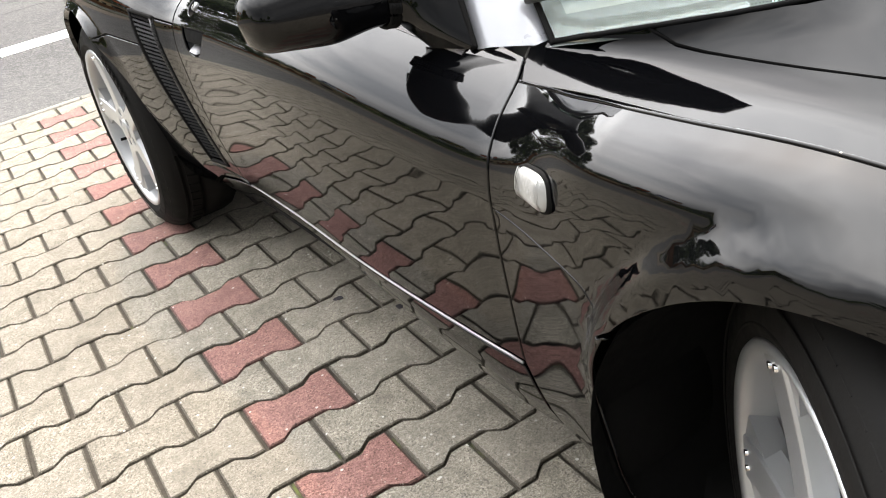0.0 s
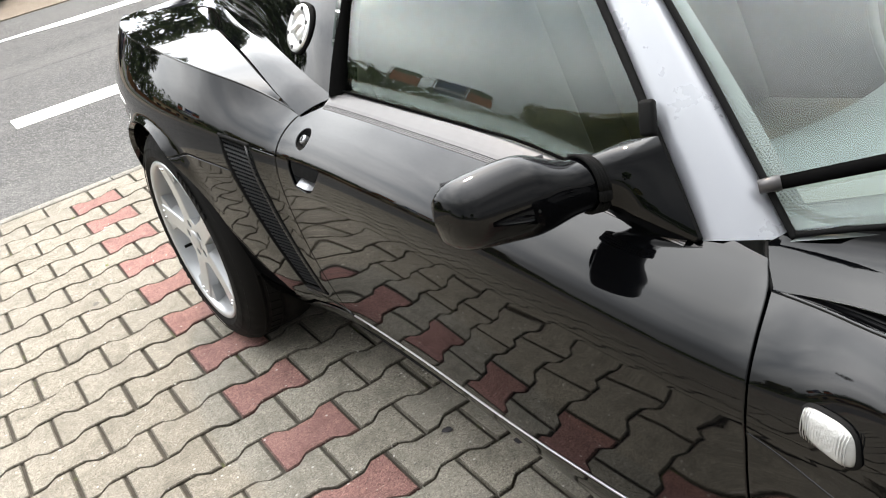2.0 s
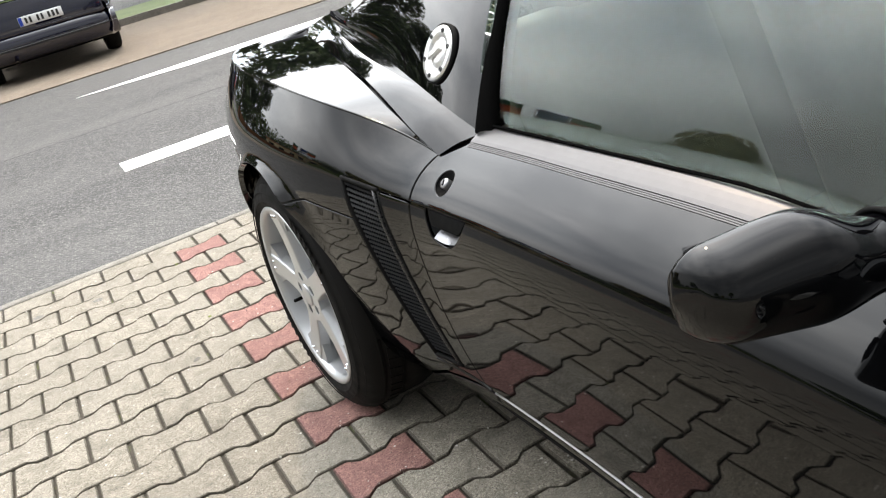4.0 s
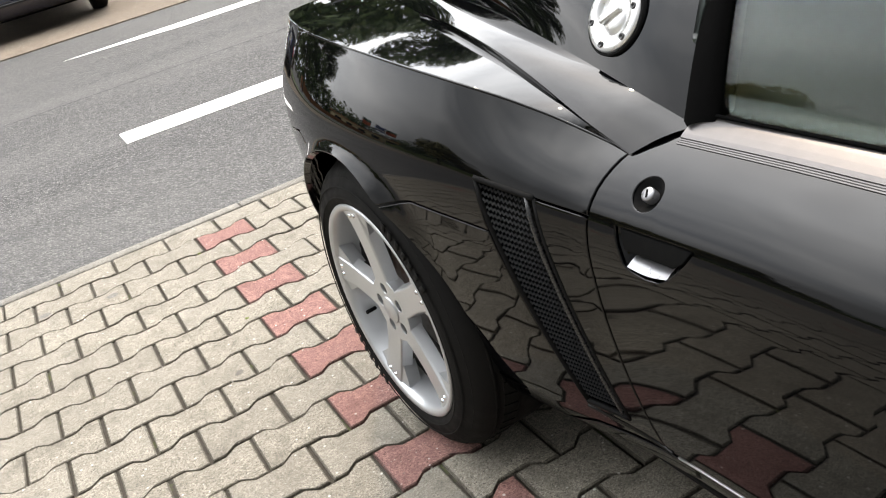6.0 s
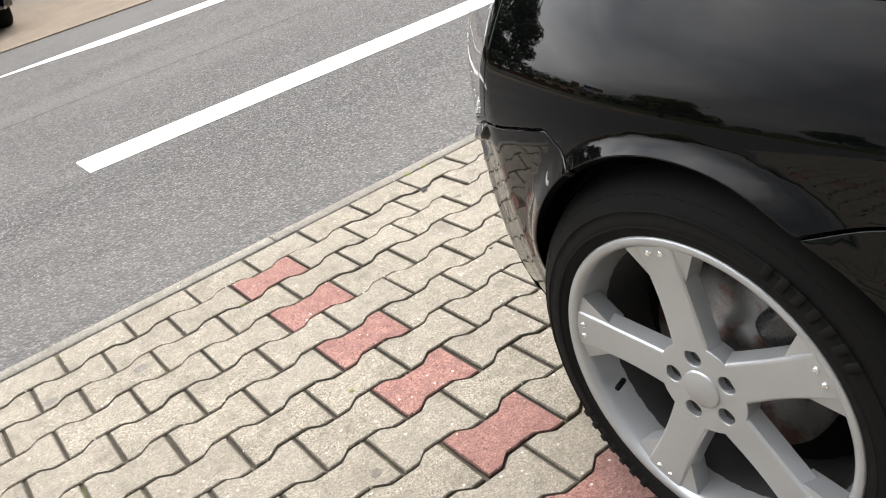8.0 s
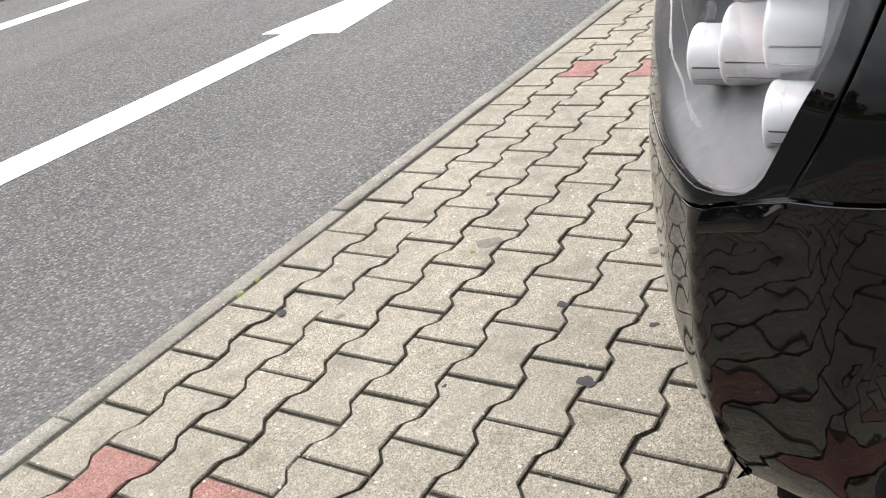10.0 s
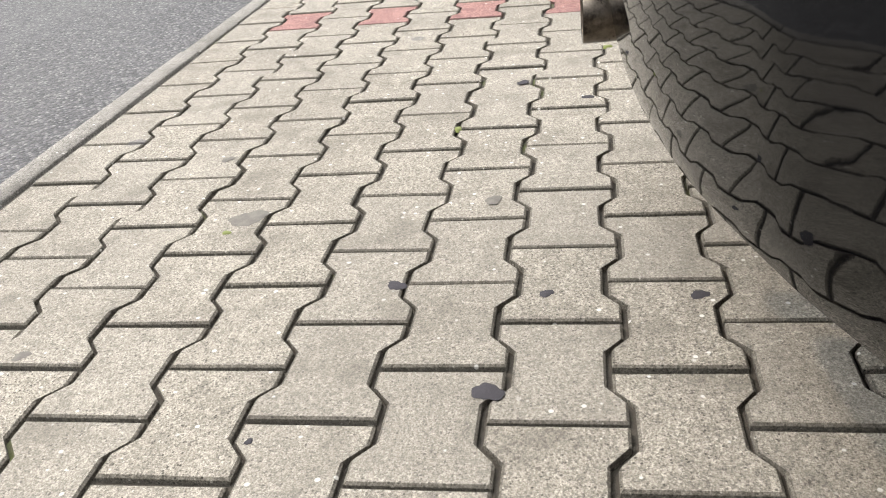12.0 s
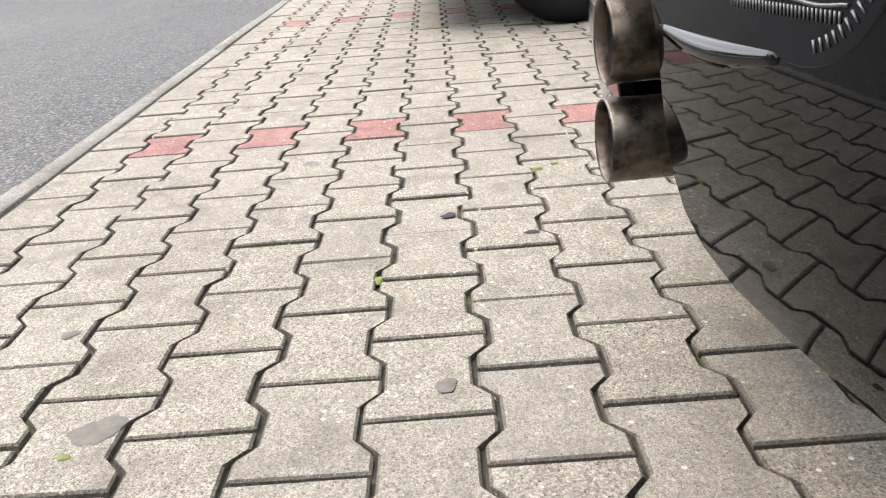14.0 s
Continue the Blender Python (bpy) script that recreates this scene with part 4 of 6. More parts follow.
SCREEN_TOP = [(0.485, 1.335, 1.085), (0.32, 1.395, 1.095), (0.16, 1.43, 1.102), (0.0, 1.44, 1.105)]


def screen(u, w):
    """Windscreen; u from -1 to 1 across, w from 0 at the base to 1 at the roof."""
    i = [min(3.0, max(0.0, 3 * (1 - abs(u))))]
    fa, fb = spline([(k, *SCREEN_BASE[k]) for k in range(4)]), spline([(k, *SCREEN_TOP[k]) for k in range(4)])
    a, b = Vector(fa(i[0])), Vector(fb(i[0]))
    p = a.lerp(b, w) + Vector((0, 0.02, 0.02)) * math.sin(math.pi * w) * (1 - 0.8 * abs(u) ** 4)
    p.x *= 1 if u >= 0 else -1
    return p


rows = [[screen(-1 + 2 * k / 32, w / 12) for k in range(33)] for w in range(13)]
windscreen = part("windscreen", loft("windscreen", rows), SCREEN_GLASS, car, "clear green-tinted windscreen")
thicken(windscreen, 0.004)
shown_without_shadow(windscreen)
rows = [[screen(-1 + 2 * k / 32, w / 150) - Vector((0, 0.003, 0.006)) for k in range(33)] for w in range(0, 14)]
part("screen_border", loft("screen_border", rows), FRIT, windscreen, "grey dotted border of the glass")
for s in (1, -1):
    rows = [[screen(s * (1 - 0.045 * k / 3), w / 12) - Vector((0, 0.0065, 0.0065)) for k in range(4)] for w in range(13)]
    part("screen_border", loft("screen_border", rows), FRIT, windscreen)

for s in (1, -1):
    # pillar: a closed curved bar, broad at its foot
    rows = []
    for w in range(-1, 17):
        f = w / 16 if w >= 0 else -0.007
        e = screen(1, f)
        outer = Vector((0.645, 1.586, 0.735)).lerp(Vector((0.500, 1.262, 1.085)), f) + Vector((0.006, 0.010, 0.006)) * math.sin(math.pi * f)
        n = Vector((0.75, 0.35, 0.45))
        mid = e.lerp(outer, 0.5) + n * 0.012
        ring = [e, e.lerp(mid, 0.5) + n * 0.006, mid, mid.lerp(outer, 0.5) + n * 0.006, outer, outer - n * 0.03, e - n * 0.03]
        rows.append([Vector((p.x * s, p.y, p.z)) for p in ring])
    part("pillar", loft("pillar", rows, True, flip=(s < 0)), SILVER, car, "pale silver windscreen pillar")
    part("pillar_seal", tube_mesh([Vector((s * (r[0].x * s + 0.001), r[0].y + 0.004, r[0].z + 0.003)) for r in rows], 0.0045), RUBBER, car)
    part("door_seal", tube_mesh([Vector((r[4].x + 0.002 * s, r[4].y - 0.004, r[4].z)) for r in rows], 0.006), RUBBER, car)


def side_glass(y, u, s=1):
    b = Vector((0.628, y, 0.784 - 0.04 * smooth01(1.2, 1.6, y)))
    yt = 0.66 + (y - 0.668) * (1.30 - 0.66) / (1.585 - 0.668)
    t = Vector((0.475 - 0.01, yt, 1.085))
    p = b.lerp(t, u) + Vector((0.022, 0, 0.0)) * math.sin(math.pi * u * 0.9)
    return Vector((p.x * s, p.y, p.z))


for s in (1, -1):
    rows = [[side_glass(0.645 + (1.59 - 0.645) * k / 24, w / 10, s) for k in range(25)] for w in range(11)]
    g = part("side_window", loft("side_window", rows, flip=(s < 0)), GLASS, car, "raised tinted side window")
    thicken(g, 0.004)
    shown_without_shadow(g)
    # belt trim: satin strip with three ribs, lying on the door's upper edge
    ribbed = ((0.7865, -0.001), (0.787, 0.001), (0.7886, 0.0013), (0.7892, 0.0002), (0.7898, 0.0012), (0.7914, 0.0015), (0.792, 0.0003), (0.7926, 0.0014), (0.7942, 0.0018), (0.7948, 0.0004), (0.7956, 0.0024), (0.802, 0.0035), (0.812, 0.0045), (0.822, 0.0055), (0.830, 0.006), (0.836, 0.004), (0.838, -0.004))
    strip = []
    for i in range(41):
        q = 0.676 + 0.90 * i / 40
        e = 0.004 * smooth01(1.30, 1.58, q)
        strip.append([body(q, v - e, s) + Vector((s * 0.6 * o, 0, 0.8 * o)) for v, o in ribbed])
    belt_me = loft("belt_trim", strip, flip=(s > 0))
    for p in belt_me.polygons:
        p.use_smooth = False
    part("belt_trim", belt_me, BELT, car, "satin grey ribbed trim below the window")
    part("glass_seal", tube_mesh([Vector((s * 0.630, y, 0.790 - 0.040 * smooth01(1.2, 1.6, y))) for y in [0.672 + 0.86 * i / 20 for i in range(21)]], 0.0025), SEAL, car)
    # window post behind the glass
    rows = []
    for i in range(13):
        a, b = side_glass(0.690, i / 12, s), buttress(0.666, min(1, i / 12), s)
        rows.append([b + Vector((0.002 * s, -0.004, 0)), b + Vector((0.010 * s, 0.010, 0)), a + Vector((0.012 * s, 0.0, 0)), a + Vector((0.006 * s, 0.014, 0)), a + Vector((-0.03 * s, 0.01, 0))])
    part("window_post", loft("window_post", rows, flip=(s > 0)), SEAL, car, "black rubber window post")
roof_rows = []
for i in range(21):
    f = i / 20
    y = 1.44 - f * 0.84
    roof_rows.append([Vector((0.47 * u, y - 0.105 * u * u * (1 - f), 1.10 - 0.02 * u * u + 0.022 * math.sin(math.pi * f) - 0.03 * f * f)) for u in [k / 10 - 1 for k in range(21)]])
thicken(part("roof", loft("roof", roof_rows, flip=True), CANVAS, car, "black canvas roof"), 0.02)
part("rear_window", loft("rear_window", [[Vector((0.44 * u, 0.62 - 0.30 * w, 1.07 - 0.19 * w)) for u in (-1, -0.5, 0, 0.5, 1)] for w in (0, 0.5, 1)], flip=True), GLASS, car)

# inside the cabin
part("dashboard", loft("dashboard", [[Vector((0.60 * u, 1.985 - 0.25 * u * u - 0.08 * abs(u) ** 3 - 0.60 * f, 0.728 + 0.03 * math.sin(math.pi * f) - 0.09 * f * f)) for u in [k / 12 - 1 for k in range(25)]] for f in [j / 10 for j in range(11)]], flip=True), DASH, car, "pale grey padded dashboard")
for x in (0.33, -0.33):
    dv = part("air_vent", lathe([(0.0, 0.062), (0.007, 0.060), (0.009, 0.050), (0.004, 0.046), (0.004, 0.036), (0.008, 0.034), (0.008, 0.0)], 32, "z"), DASH, car, "round dashboard vent", pose(x, 1.745, 0.747, -2, 0, 0))
    for k in range(3):
        part("vent_blade", box_bm(0.05, 0.006, 0.004, 0.001, 1, pose(0, -0.012 + 0.012 * k, 0.010)), SATIN, dv)
part("cabin_floor", box_bm(1.2, 1.3, 0.03, 0.01, 1, pose(0, 1.05, 0.19)), CABIN, car)
part("bulkhead", box_bm(1.16, 0.05, 0.62, 0.02, 2, pose(0, 0.45, 0.52)), CABIN, car)
for s in (1, -1):
    part("door_lining", box_bm(0.03, 0.96, 0.44, 0.02, 2, pose(0.585 * s, 1.15, 0.52)), CABIN, car)
    sx = 0.30 * s
    seat = part("seat", box_bm(0.44, 0.46, 0.14, 0.05, 3, pose(sx, 0.98, 0.33, 8, 0, 0)), SEAT, car, "cream leather bucket seat")
    part("backrest", box_bm(0.44, 0.12, 0.62, 0.05, 3, pose(sx, 0.68, 0.62, 20, 0, 0)), SEAT, seat)
    part("headrest", box_bm(0.22, 0.10, 0.14, 0.04, 3, pose(sx, 0.57, 0.92, 20, 0, 0)), SEAT, seat)
wheel_at = pose(-0.30, 1.36, 0.66, -62, 0, 0)
sw = part("steering_wheel", lathe([(0.0, 0.168), (0.012, 0.180), (0.0, 0.192), (-0.012, 0.180), (0.0, 0.168)], 32, "z"), CABIN, car, "", wheel_at)
for a in (0, 120, 240):
    part("wheel_spoke", box_bm(0.17, 0.03, 0.012, 0.004, 1, pose(0, 0, 0, 0, 0, a) @ pose(0.085, 0, 0)), CABIN, sw)
# inner mirror hanging behind the windscreen
part("inner_mirror", box_bm(0.24, 0.03, 0.06, 0.014, 3, pose(0.05, 1.36, 1.02, 10, 0, 8)), PLASTIC, car, "black inner mirror")

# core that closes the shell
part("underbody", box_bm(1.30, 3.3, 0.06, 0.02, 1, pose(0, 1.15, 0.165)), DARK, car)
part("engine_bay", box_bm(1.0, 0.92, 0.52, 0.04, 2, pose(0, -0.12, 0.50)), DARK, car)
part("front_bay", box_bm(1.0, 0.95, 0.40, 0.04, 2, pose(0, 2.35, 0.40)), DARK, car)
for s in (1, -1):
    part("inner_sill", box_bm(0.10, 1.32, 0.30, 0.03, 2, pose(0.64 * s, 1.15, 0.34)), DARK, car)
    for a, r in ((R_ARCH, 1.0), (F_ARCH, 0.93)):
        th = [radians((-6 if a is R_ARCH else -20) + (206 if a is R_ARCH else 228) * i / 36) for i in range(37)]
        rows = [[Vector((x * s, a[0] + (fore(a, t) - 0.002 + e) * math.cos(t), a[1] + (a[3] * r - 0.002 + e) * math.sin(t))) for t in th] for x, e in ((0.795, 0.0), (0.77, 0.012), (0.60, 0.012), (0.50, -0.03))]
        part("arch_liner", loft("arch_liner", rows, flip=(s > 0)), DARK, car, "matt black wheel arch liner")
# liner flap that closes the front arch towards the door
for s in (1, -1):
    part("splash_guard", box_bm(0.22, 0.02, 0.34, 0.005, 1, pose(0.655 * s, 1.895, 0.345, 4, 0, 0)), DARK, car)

# ---- side vent with its mesh
for s in (1, -1):
    def on(u, w, o=0.0, s=s):
        """A place on the vent; u forwards from 0 to 1, w down from 0 to 1, o outwards."""
        (q0, v0), (q1, v1), (q2, v2), (q3, v3) = VENT
        q = (q0 + (q1 - q0) * u) * (1 - w) + (q3 + (q2 - q3) * u) * w
        v = (v0 + (v1 - v0) * u) * (1 - w) + (v3 + (v2 - v3) * u) * w
        return body(q, v, s) + Vector((s * (o - 0.004), 0, 0))

    vent = part("side_vent", loft("side_vent", [[on(u, w, -0.02) for u in (0, 0.25, 0.5, 0.75, 1)] for w in [k / 8 for k in range(9)]], flip=(s > 0)), DARK, car, "black side air intake with mesh")
    edge = [(0, 0), (1, 0), (1, 1), (0, 1), (0, 0)]
    for k in range(4):
        (u0, w0), (u1, w1) = edge[k], edge[k + 1]
        pts = [on(u0 + (u1 - u0) * i / 12, w0 + (w1 - w0) * i / 12, 0.002) for i in range(13)]
        part("vent_frame", tube_mesh(pts, 0.005 if k % 2 == 0 else 0.004, 8), RUBBER, vent)
    part("vent_rib", tube_mesh([on(0.865, i / 12, 0.002) for i in range(13)], 0.004, 8), SATIN, vent)
    n_slat = 36
    for k in range(n_slat):
        w = 0.03 + 0.93 * k / (n_slat - 1)
        verts, faces, cells = [], [], 12
        for i in range(cells * 2 + 1):
            u = 0.03 + 0.80 * i / (cells * 2)
            ww = w + (0.0075 if (i + (k % 2)) % 2 else -0.0075)
            a, b = on(u, ww - 0.0016, -0.0015), on(u, ww + 0.0016, 0.0015)
            verts += [a, b]
            if i:
                o = len(verts) - 4
                faces.append((o, o + 2, o + 3, o + 1) if s < 0 else (o, o + 1, o + 3, o + 2))
        part("mesh_strand", mesh_of("mesh_strand", verts, faces, False), WIRE, vent)

# ---- door handle and lock
def hollow(outline, depth, shrink):
    """A bowl behind an opening: the rim on the skin, the floor set inwards."""
    ring0 = [body(q, v) + Vector((-0.004, 0, 0)) for q, v in inset(outline, -0.004)]
    cq, cv = sum(p[0] for p in outline) / len(outline), sum(p[1] for p in outline) / len(outline)
    ring1 = [body(cq + (q - cq) * shrink, cv + (v - cv) * shrink) + Vector((-depth, 0, 0)) for q, v in outline]
    mid = body(cq, cv) + Vector((-depth, 0, 0))
    n = len(outline)
    faces = [(i, (i + 1) % n, n + (i + 1) % n, n + i) for i in range(n)] + [(n + i, n + (i + 1) % n, 2 * n) for i in range(n)]
    return mesh_of("hollow", ring0 + ring1 + [mid], faces)


handle_cup = part("handle_cup", hollow(HANDLE_HOLE, 0.026, 0.72), PAINT, door, "glossy black hollow of the handle")
flap_line = ring_of(straight([(0.656, 0.686), (0.774, 0.688), (0.762, 0.671), (0.745, 0.660), (0.664, 0.660), (0.656, 0.686)], 0.01))
part("door_handle", panel("door_handle", flap_line, lambda q, v: body(q, v) + Vector((-0.003, 0, 0)), 0.012, 0.001, 0.012), DARK, door, "black pull flap of the handle")
lip = []
for i in range(13):
    f = i / 12
    q0, v0 = 0.668 + 0.068 * f, 0.6375 - 0.0030 * math.sin(math.pi * f) + 0.004 * f * f
    a, b = body(q0, v0 + 0.0015), body(q0 + 0.003, v0 + 0.014)
    lip.append([a + Vector((-0.002, 0, 0)), a.lerp(b, 0.5) + Vector((-0.009, 0, 0)), b + Vector((-0.020, 0, 0))])
part("handle_lip", loft("handle_lip", lip, flip=True), EDGE_METAL, door, "bright lower edge of the handle")
lk = body(0.684, 0.729)
e1, e2 = body(0.694, 0.729) - body(0.674, 0.729), body(0.684, 0.734) - body(0.684, 0.724)
ln = e1.cross(e2).normalized()
ln = ln if ln.x > 0 else -ln
lock_at = Matrix.Translation(lk) @ ln.to_track_quat("X", "Z").to_matrix().to_4x4()
lock = part("door_lock", lathe([(-0.003, 0.024), (-0.006, 0.019), (-0.012, 0.015), (-0.012, 0.0)], 32), DARK, door, "black lock recess", lock_at)
part("lock_cylinder", lathe([(-0.014, 0.0095), (-0.001, 0.0095), (0.001, 0.008), (0.001, 0.0)], 24), EDGE_METAL, lock, "dull metal lock cylinder")
part("key_slot", box_bm(0.002, 0.002, 0.011, 0, 1, pose(0.0012, 0, 0, 20, 0, 0)), DARK, lock)

# ---- side indicator
ip = body(1.832, 0.690)
i1, i2 = body(1.86, 0.69) - body(1.80, 0.69), body(1.832, 0.705) - body(1.832, 0.675)
inn_n = i1.cross(i2).normalized()
inn_n = inn_n if inn_n.x > 0 else -inn_n
i_at = Matrix.Translation(ip) @ Matrix(((inn_n.x, i1.normalized().x, i2.normalized().x, 0), (inn_n.y, i1.normalized().y, i2.normalized().y, 0), (inn_n.z, i1.normalized().z, i2.normalized().z, 0), (0, 0, 0, 1)))
rows = []
for j in range(9):
    f = j / 8
    sc, hgt = math.cos(f * math.pi / 2) ** 0.5 if f < 1 else 0.0, 0.012 * math.sin(f * math.pi / 2)
    row = []
    for k in range(36):
        a = 2 * math.pi * k / 36
        c, s_ = math.cos(a), math.sin(a)
        r = (abs(c) ** 3.2 + abs(s_) ** 3.2) ** (-1 / 3.2)
        row.append(Vector((hgt, 0.034 * r * c * sc - 0.004 * r * s_ * sc, 0.0205 * r * s_ * sc * (1 + 0.12 * c))))
    rows.append(row)
ind = part("side_indicator", loft("side_indicator", rows, True), INDICATOR, fender, "ribbed white side indicator lens", i_at)
part("indicator_seal", loft("indicator_seal", [[Vector((h, p.y * g, p.z * g)) for p in rows[0]] for h, g in ((-0.002, 1.10), (0.003, 1.08), (0.004, 1.0))], True), RUBBER, ind)
for k in range(17):
    y = -0.028 + k * 0.0035
    part("lens_rib", tube_mesh([(0.0118 - 0.006 * (abs(z) / 0.02) ** 3, y, z) for z in (-0.017, -0.009, 0, 0.009, 0.017)], 0.0006, 6), INDICATOR, ind)

# ---- door mirror
MC = Vector((0.800, 1.430, 0.820))
for s in (1, -1):
    rows, n = [], 36
    for i in range(33):
        f = i / 32                                     # from the outer tip (0) to the neck (1)
        x = 0.890 - 0.182 * f
        g = min(1.0, f / 0.20)
        blunt = (1 - (1 - g) ** 2.6) ** (1 / 2.6)
        neck = 1 - 0.32 * smooth01(0.52, 1.0, f)
        hz = 0.0475 * blunt * neck * (0.93 + 0.14 * f)
        hy = 0.052 * blunt * (1 - 0.42 * smooth01(0.5, 1.0, f))
        cz, cy = 0.820 - 0.016 * f, 1.398 + 0.062 * f
        row = []
        for k in range(n):
            a = 2 * math.pi * k / n
            c, sn = math.cos(a), math.sin(a)
            back = 0.35 + 0.65 * smooth01(0.6, 1.0, f) if c < 0 else 1.0
            row.append(Vector((s * x, cy + hy * back * c, cz + hz * math.copysign(abs(sn) ** 0.9, sn) * ((0.82 + 0.44 * smooth01(-0.25, 0.62, f) - 0.22 * smooth01(0.60, 0.95, f)) if sn > 0 else 1.0))))
        rows.append(row)
    mir = part("door_mirror", loft("door_mirror", rows, True, flip=(s < 0)), PAINT, car, "glossy black door mirror housing")
    part("mirror_glass", loft("mirror_glass", [[Vector((s * (0.735 + 0.135 * k / 6), 1.403 + 0.03 * (1 - k / 6) - 0.006, 0.826 - 0.012 * (1 - k / 6) + hgt)) for k in range(7)] for hgt in (-0.036, -0.012, 0.012, 0.036)], flip=(s < 0)), CHROME, mir)
    end = rows[-1]
    c_end = sum(end, Vector()) / len(end)
    for k in range(4):
        part("gaiter_ring", tube_mesh([c_end + Vector((-s * 0.004 * k, 0.0015 * k, -0.001 * k)) + (p - c_end) * (1.10 - 0.02 * k) for p in end + end[:1]], 0.0028, 8), RUBBER, mir, "ribbed rubber gaiter")
    # arm that spreads into a three-cornered foot along the pillar
    quad = [Vector((0.634, 1.524, 0.852)), Vector((0.645, 1.478, 0.842)), Vector((0.672, 1.485, 0.742)), Vector((0.672, 1.515, 0.732)), Vector((0.654, 1.592, 0.736))]
    foot = []
    for k in range(n):
        t = ((k / n) * 5 + 4.6) % 5
        a, b = quad[int(t)], quad[(int(t) + 1) % 5]
        p = a.lerp(b, t - int(t))
        foot.append(Vector((p.x * s, p.y, p.z)))
    rows2 = []
    for i in range(17):
        f = i / 16
        g = smooth01(0.0, 1.0, f) ** 1.2
        rows2.append([(c_end + (p - c_end) * 0.93 + Vector((-s * 0.016 * min(1, f * 3), 0.006 * min(1, f * 3), 0))).lerp(q, g) for p, q in zip(end, foot)])
    part("mirror_arm", loft("mirror_arm", rows2, True, flip=(s < 0)), PAINT, mir, "glossy black arm and foot of the mirror")
    part("window_corner", box_bm(0.010, 0.026, 0.045, 0.005, 2, pose(0.618 * s, 1.494, 0.864, 14, -18 * s, 0)), RUBBER, mir, "black plastic window corner")

# ---- wipers
wiper_line = [Vector(p) for p in ((0.572, 1.639, 0.789), (0.504, 1.719, 0.803), (0.417, 1.811, 0.818), (0.320, 1.885, 0.823), (0.200, 1.952, 0.826))]
wiper = part("wiper", tube_mesh(wiper_line, [0.0080, 0.0090, 0.0098, 0.010, 0.010], 14), SEAL, car, "black wiper resting low on the windscreen")
part("wiper_cap", tube_mesh([(0.584, 1.624, 0.786), (0.568, 1.643, 0.790)], [0.0085, 0.0100], 14), BELT, wiper, "dull grey end cap")
part("wiper_rubber", tube_mesh([p - Vector((0.002, 0.005, 0.008)) for p in wiper_line], 0.004, 8), RUBBER, wiper)
part("wiper_hinge", box_bm(0.06, 0.05, 0.03, 0.010, 3, pose(0.27, 1.917, 0.822, 0, 0, -26)), PLASTIC, wiper)
part("screen_seal", tube_mesh([screen(u, 0.0) + Vector((0, 0.006, 0.004)) for u in [k / 20 - 1 for k in range(41)]], 0.0038, 8), RUBBER, car, "black seal at the foot of the windscreen")

# ---- tail lamp
for s in (1, -1):
    lens_line = ring_of(curve_through([(-0.445, 0.815), (-0.453, 0.731), (-0.472, 0.688), (-0.492, 0.648), (-0.508, 0.622), (-0.525, 0.6105), (-0.551, 0.605), (-0.584, 0.604)]), straight([(-0.584, 0.604), (-0.612, 0.609), (-0.688, 0.617), (-0.86, 0.622), (-0.885, 0.632), (-0.895, 0.66), (-0.90, 0.815), (-0.445, 0.815)]))
    border = ring_of(LAMP_FRONT, [p for p in half if p[0] > -0.93], straight([(-0.93, 0.580), (-0.93, 0.83)], 0.03), straight([(-0.93, 0.83), (-0.400, 0.83)], 0.03))
    part("lamp_surround", panel("lamp_surround", border, lambda q, v, s=s: body(q, v, s), 0.02, 0.003, 0.01, holes=(lens_line,)), PAINT, car, "glossy black surround of the tail lamp")
    lens = part("tail_lamp", panel("tail_lamp", lens_line, lambda q, v, s=s: body(q, v, s), 0.02, 0.004, 0.01), CLEAR, car, "clear tail lamp cover with silver lamps inside")
    shown_without_shadow(lens)
    bowl = [[body(-0.440 - 0.465 * i / 16, 0.598 + 0.224 * k / 6, s) for k in range(7)] for i in range(17)]
    nrm = Vector((-0.62 * s, 0.72, 0.0))
    bowl = [[p + nrm * (0.095 * min(1, 4 * min(i / 16, 1 - i / 16)) * min(1.0, 4 * min(k / 6, 1 - k / 6 + 0.2)) + 0.006) for k, p in enumerate(r)] for i, r in enumerate(bowl)]
    part("lamp_bowl", loft("lamp_bowl", bowl, flip=(s > 0)), LAMPGREY, lens, "grey lamp bowl")
    for cx, cy, cz, r, red in ((0.680, -0.462, 0.682, 0.032, False), (0.632, -0.466, 0.752, 0.043, True), (0.602, -0.514, 0.728, 0.041, False), (0.560, -0.560, 0.706, 0.033, False)):
        m = Matrix.Translation((cx * s, cy, cz)) @ pose(0, 0, 0, 0, 0, -90 - 7 * s)
        can = part("lamp_can", lathe([(-0.035, r * 0.9), (-0.032, r), (0.026, r), (0.030, r * 1.03), (0.033, r), (0.030, r * 0.93), (0.010, r * 0.60), (0.004, 0.0)], 36), LAMPSILVER, lens, "silver round lamp", m)
        for g, mat in ((-8, LAMPGREY), (-34, CHROME)):   # mould lines along the can's side
            part("lamp_rib", box_bm(0.060, 0.0012, 0.0016, 0, 1, pose(0, 0, 0, g if s > 0 else 180 - g, 0, 0) @ pose(-0.003, r * 1.001, 0)), mat, can)
        part("lamp_front", lathe([(0.030, r * 0.97), (0.0335, r * 0.90), (0.036, r * 0.5), (0.0365, 0.0)], 32), RED if red else LAMPSILVER, can)

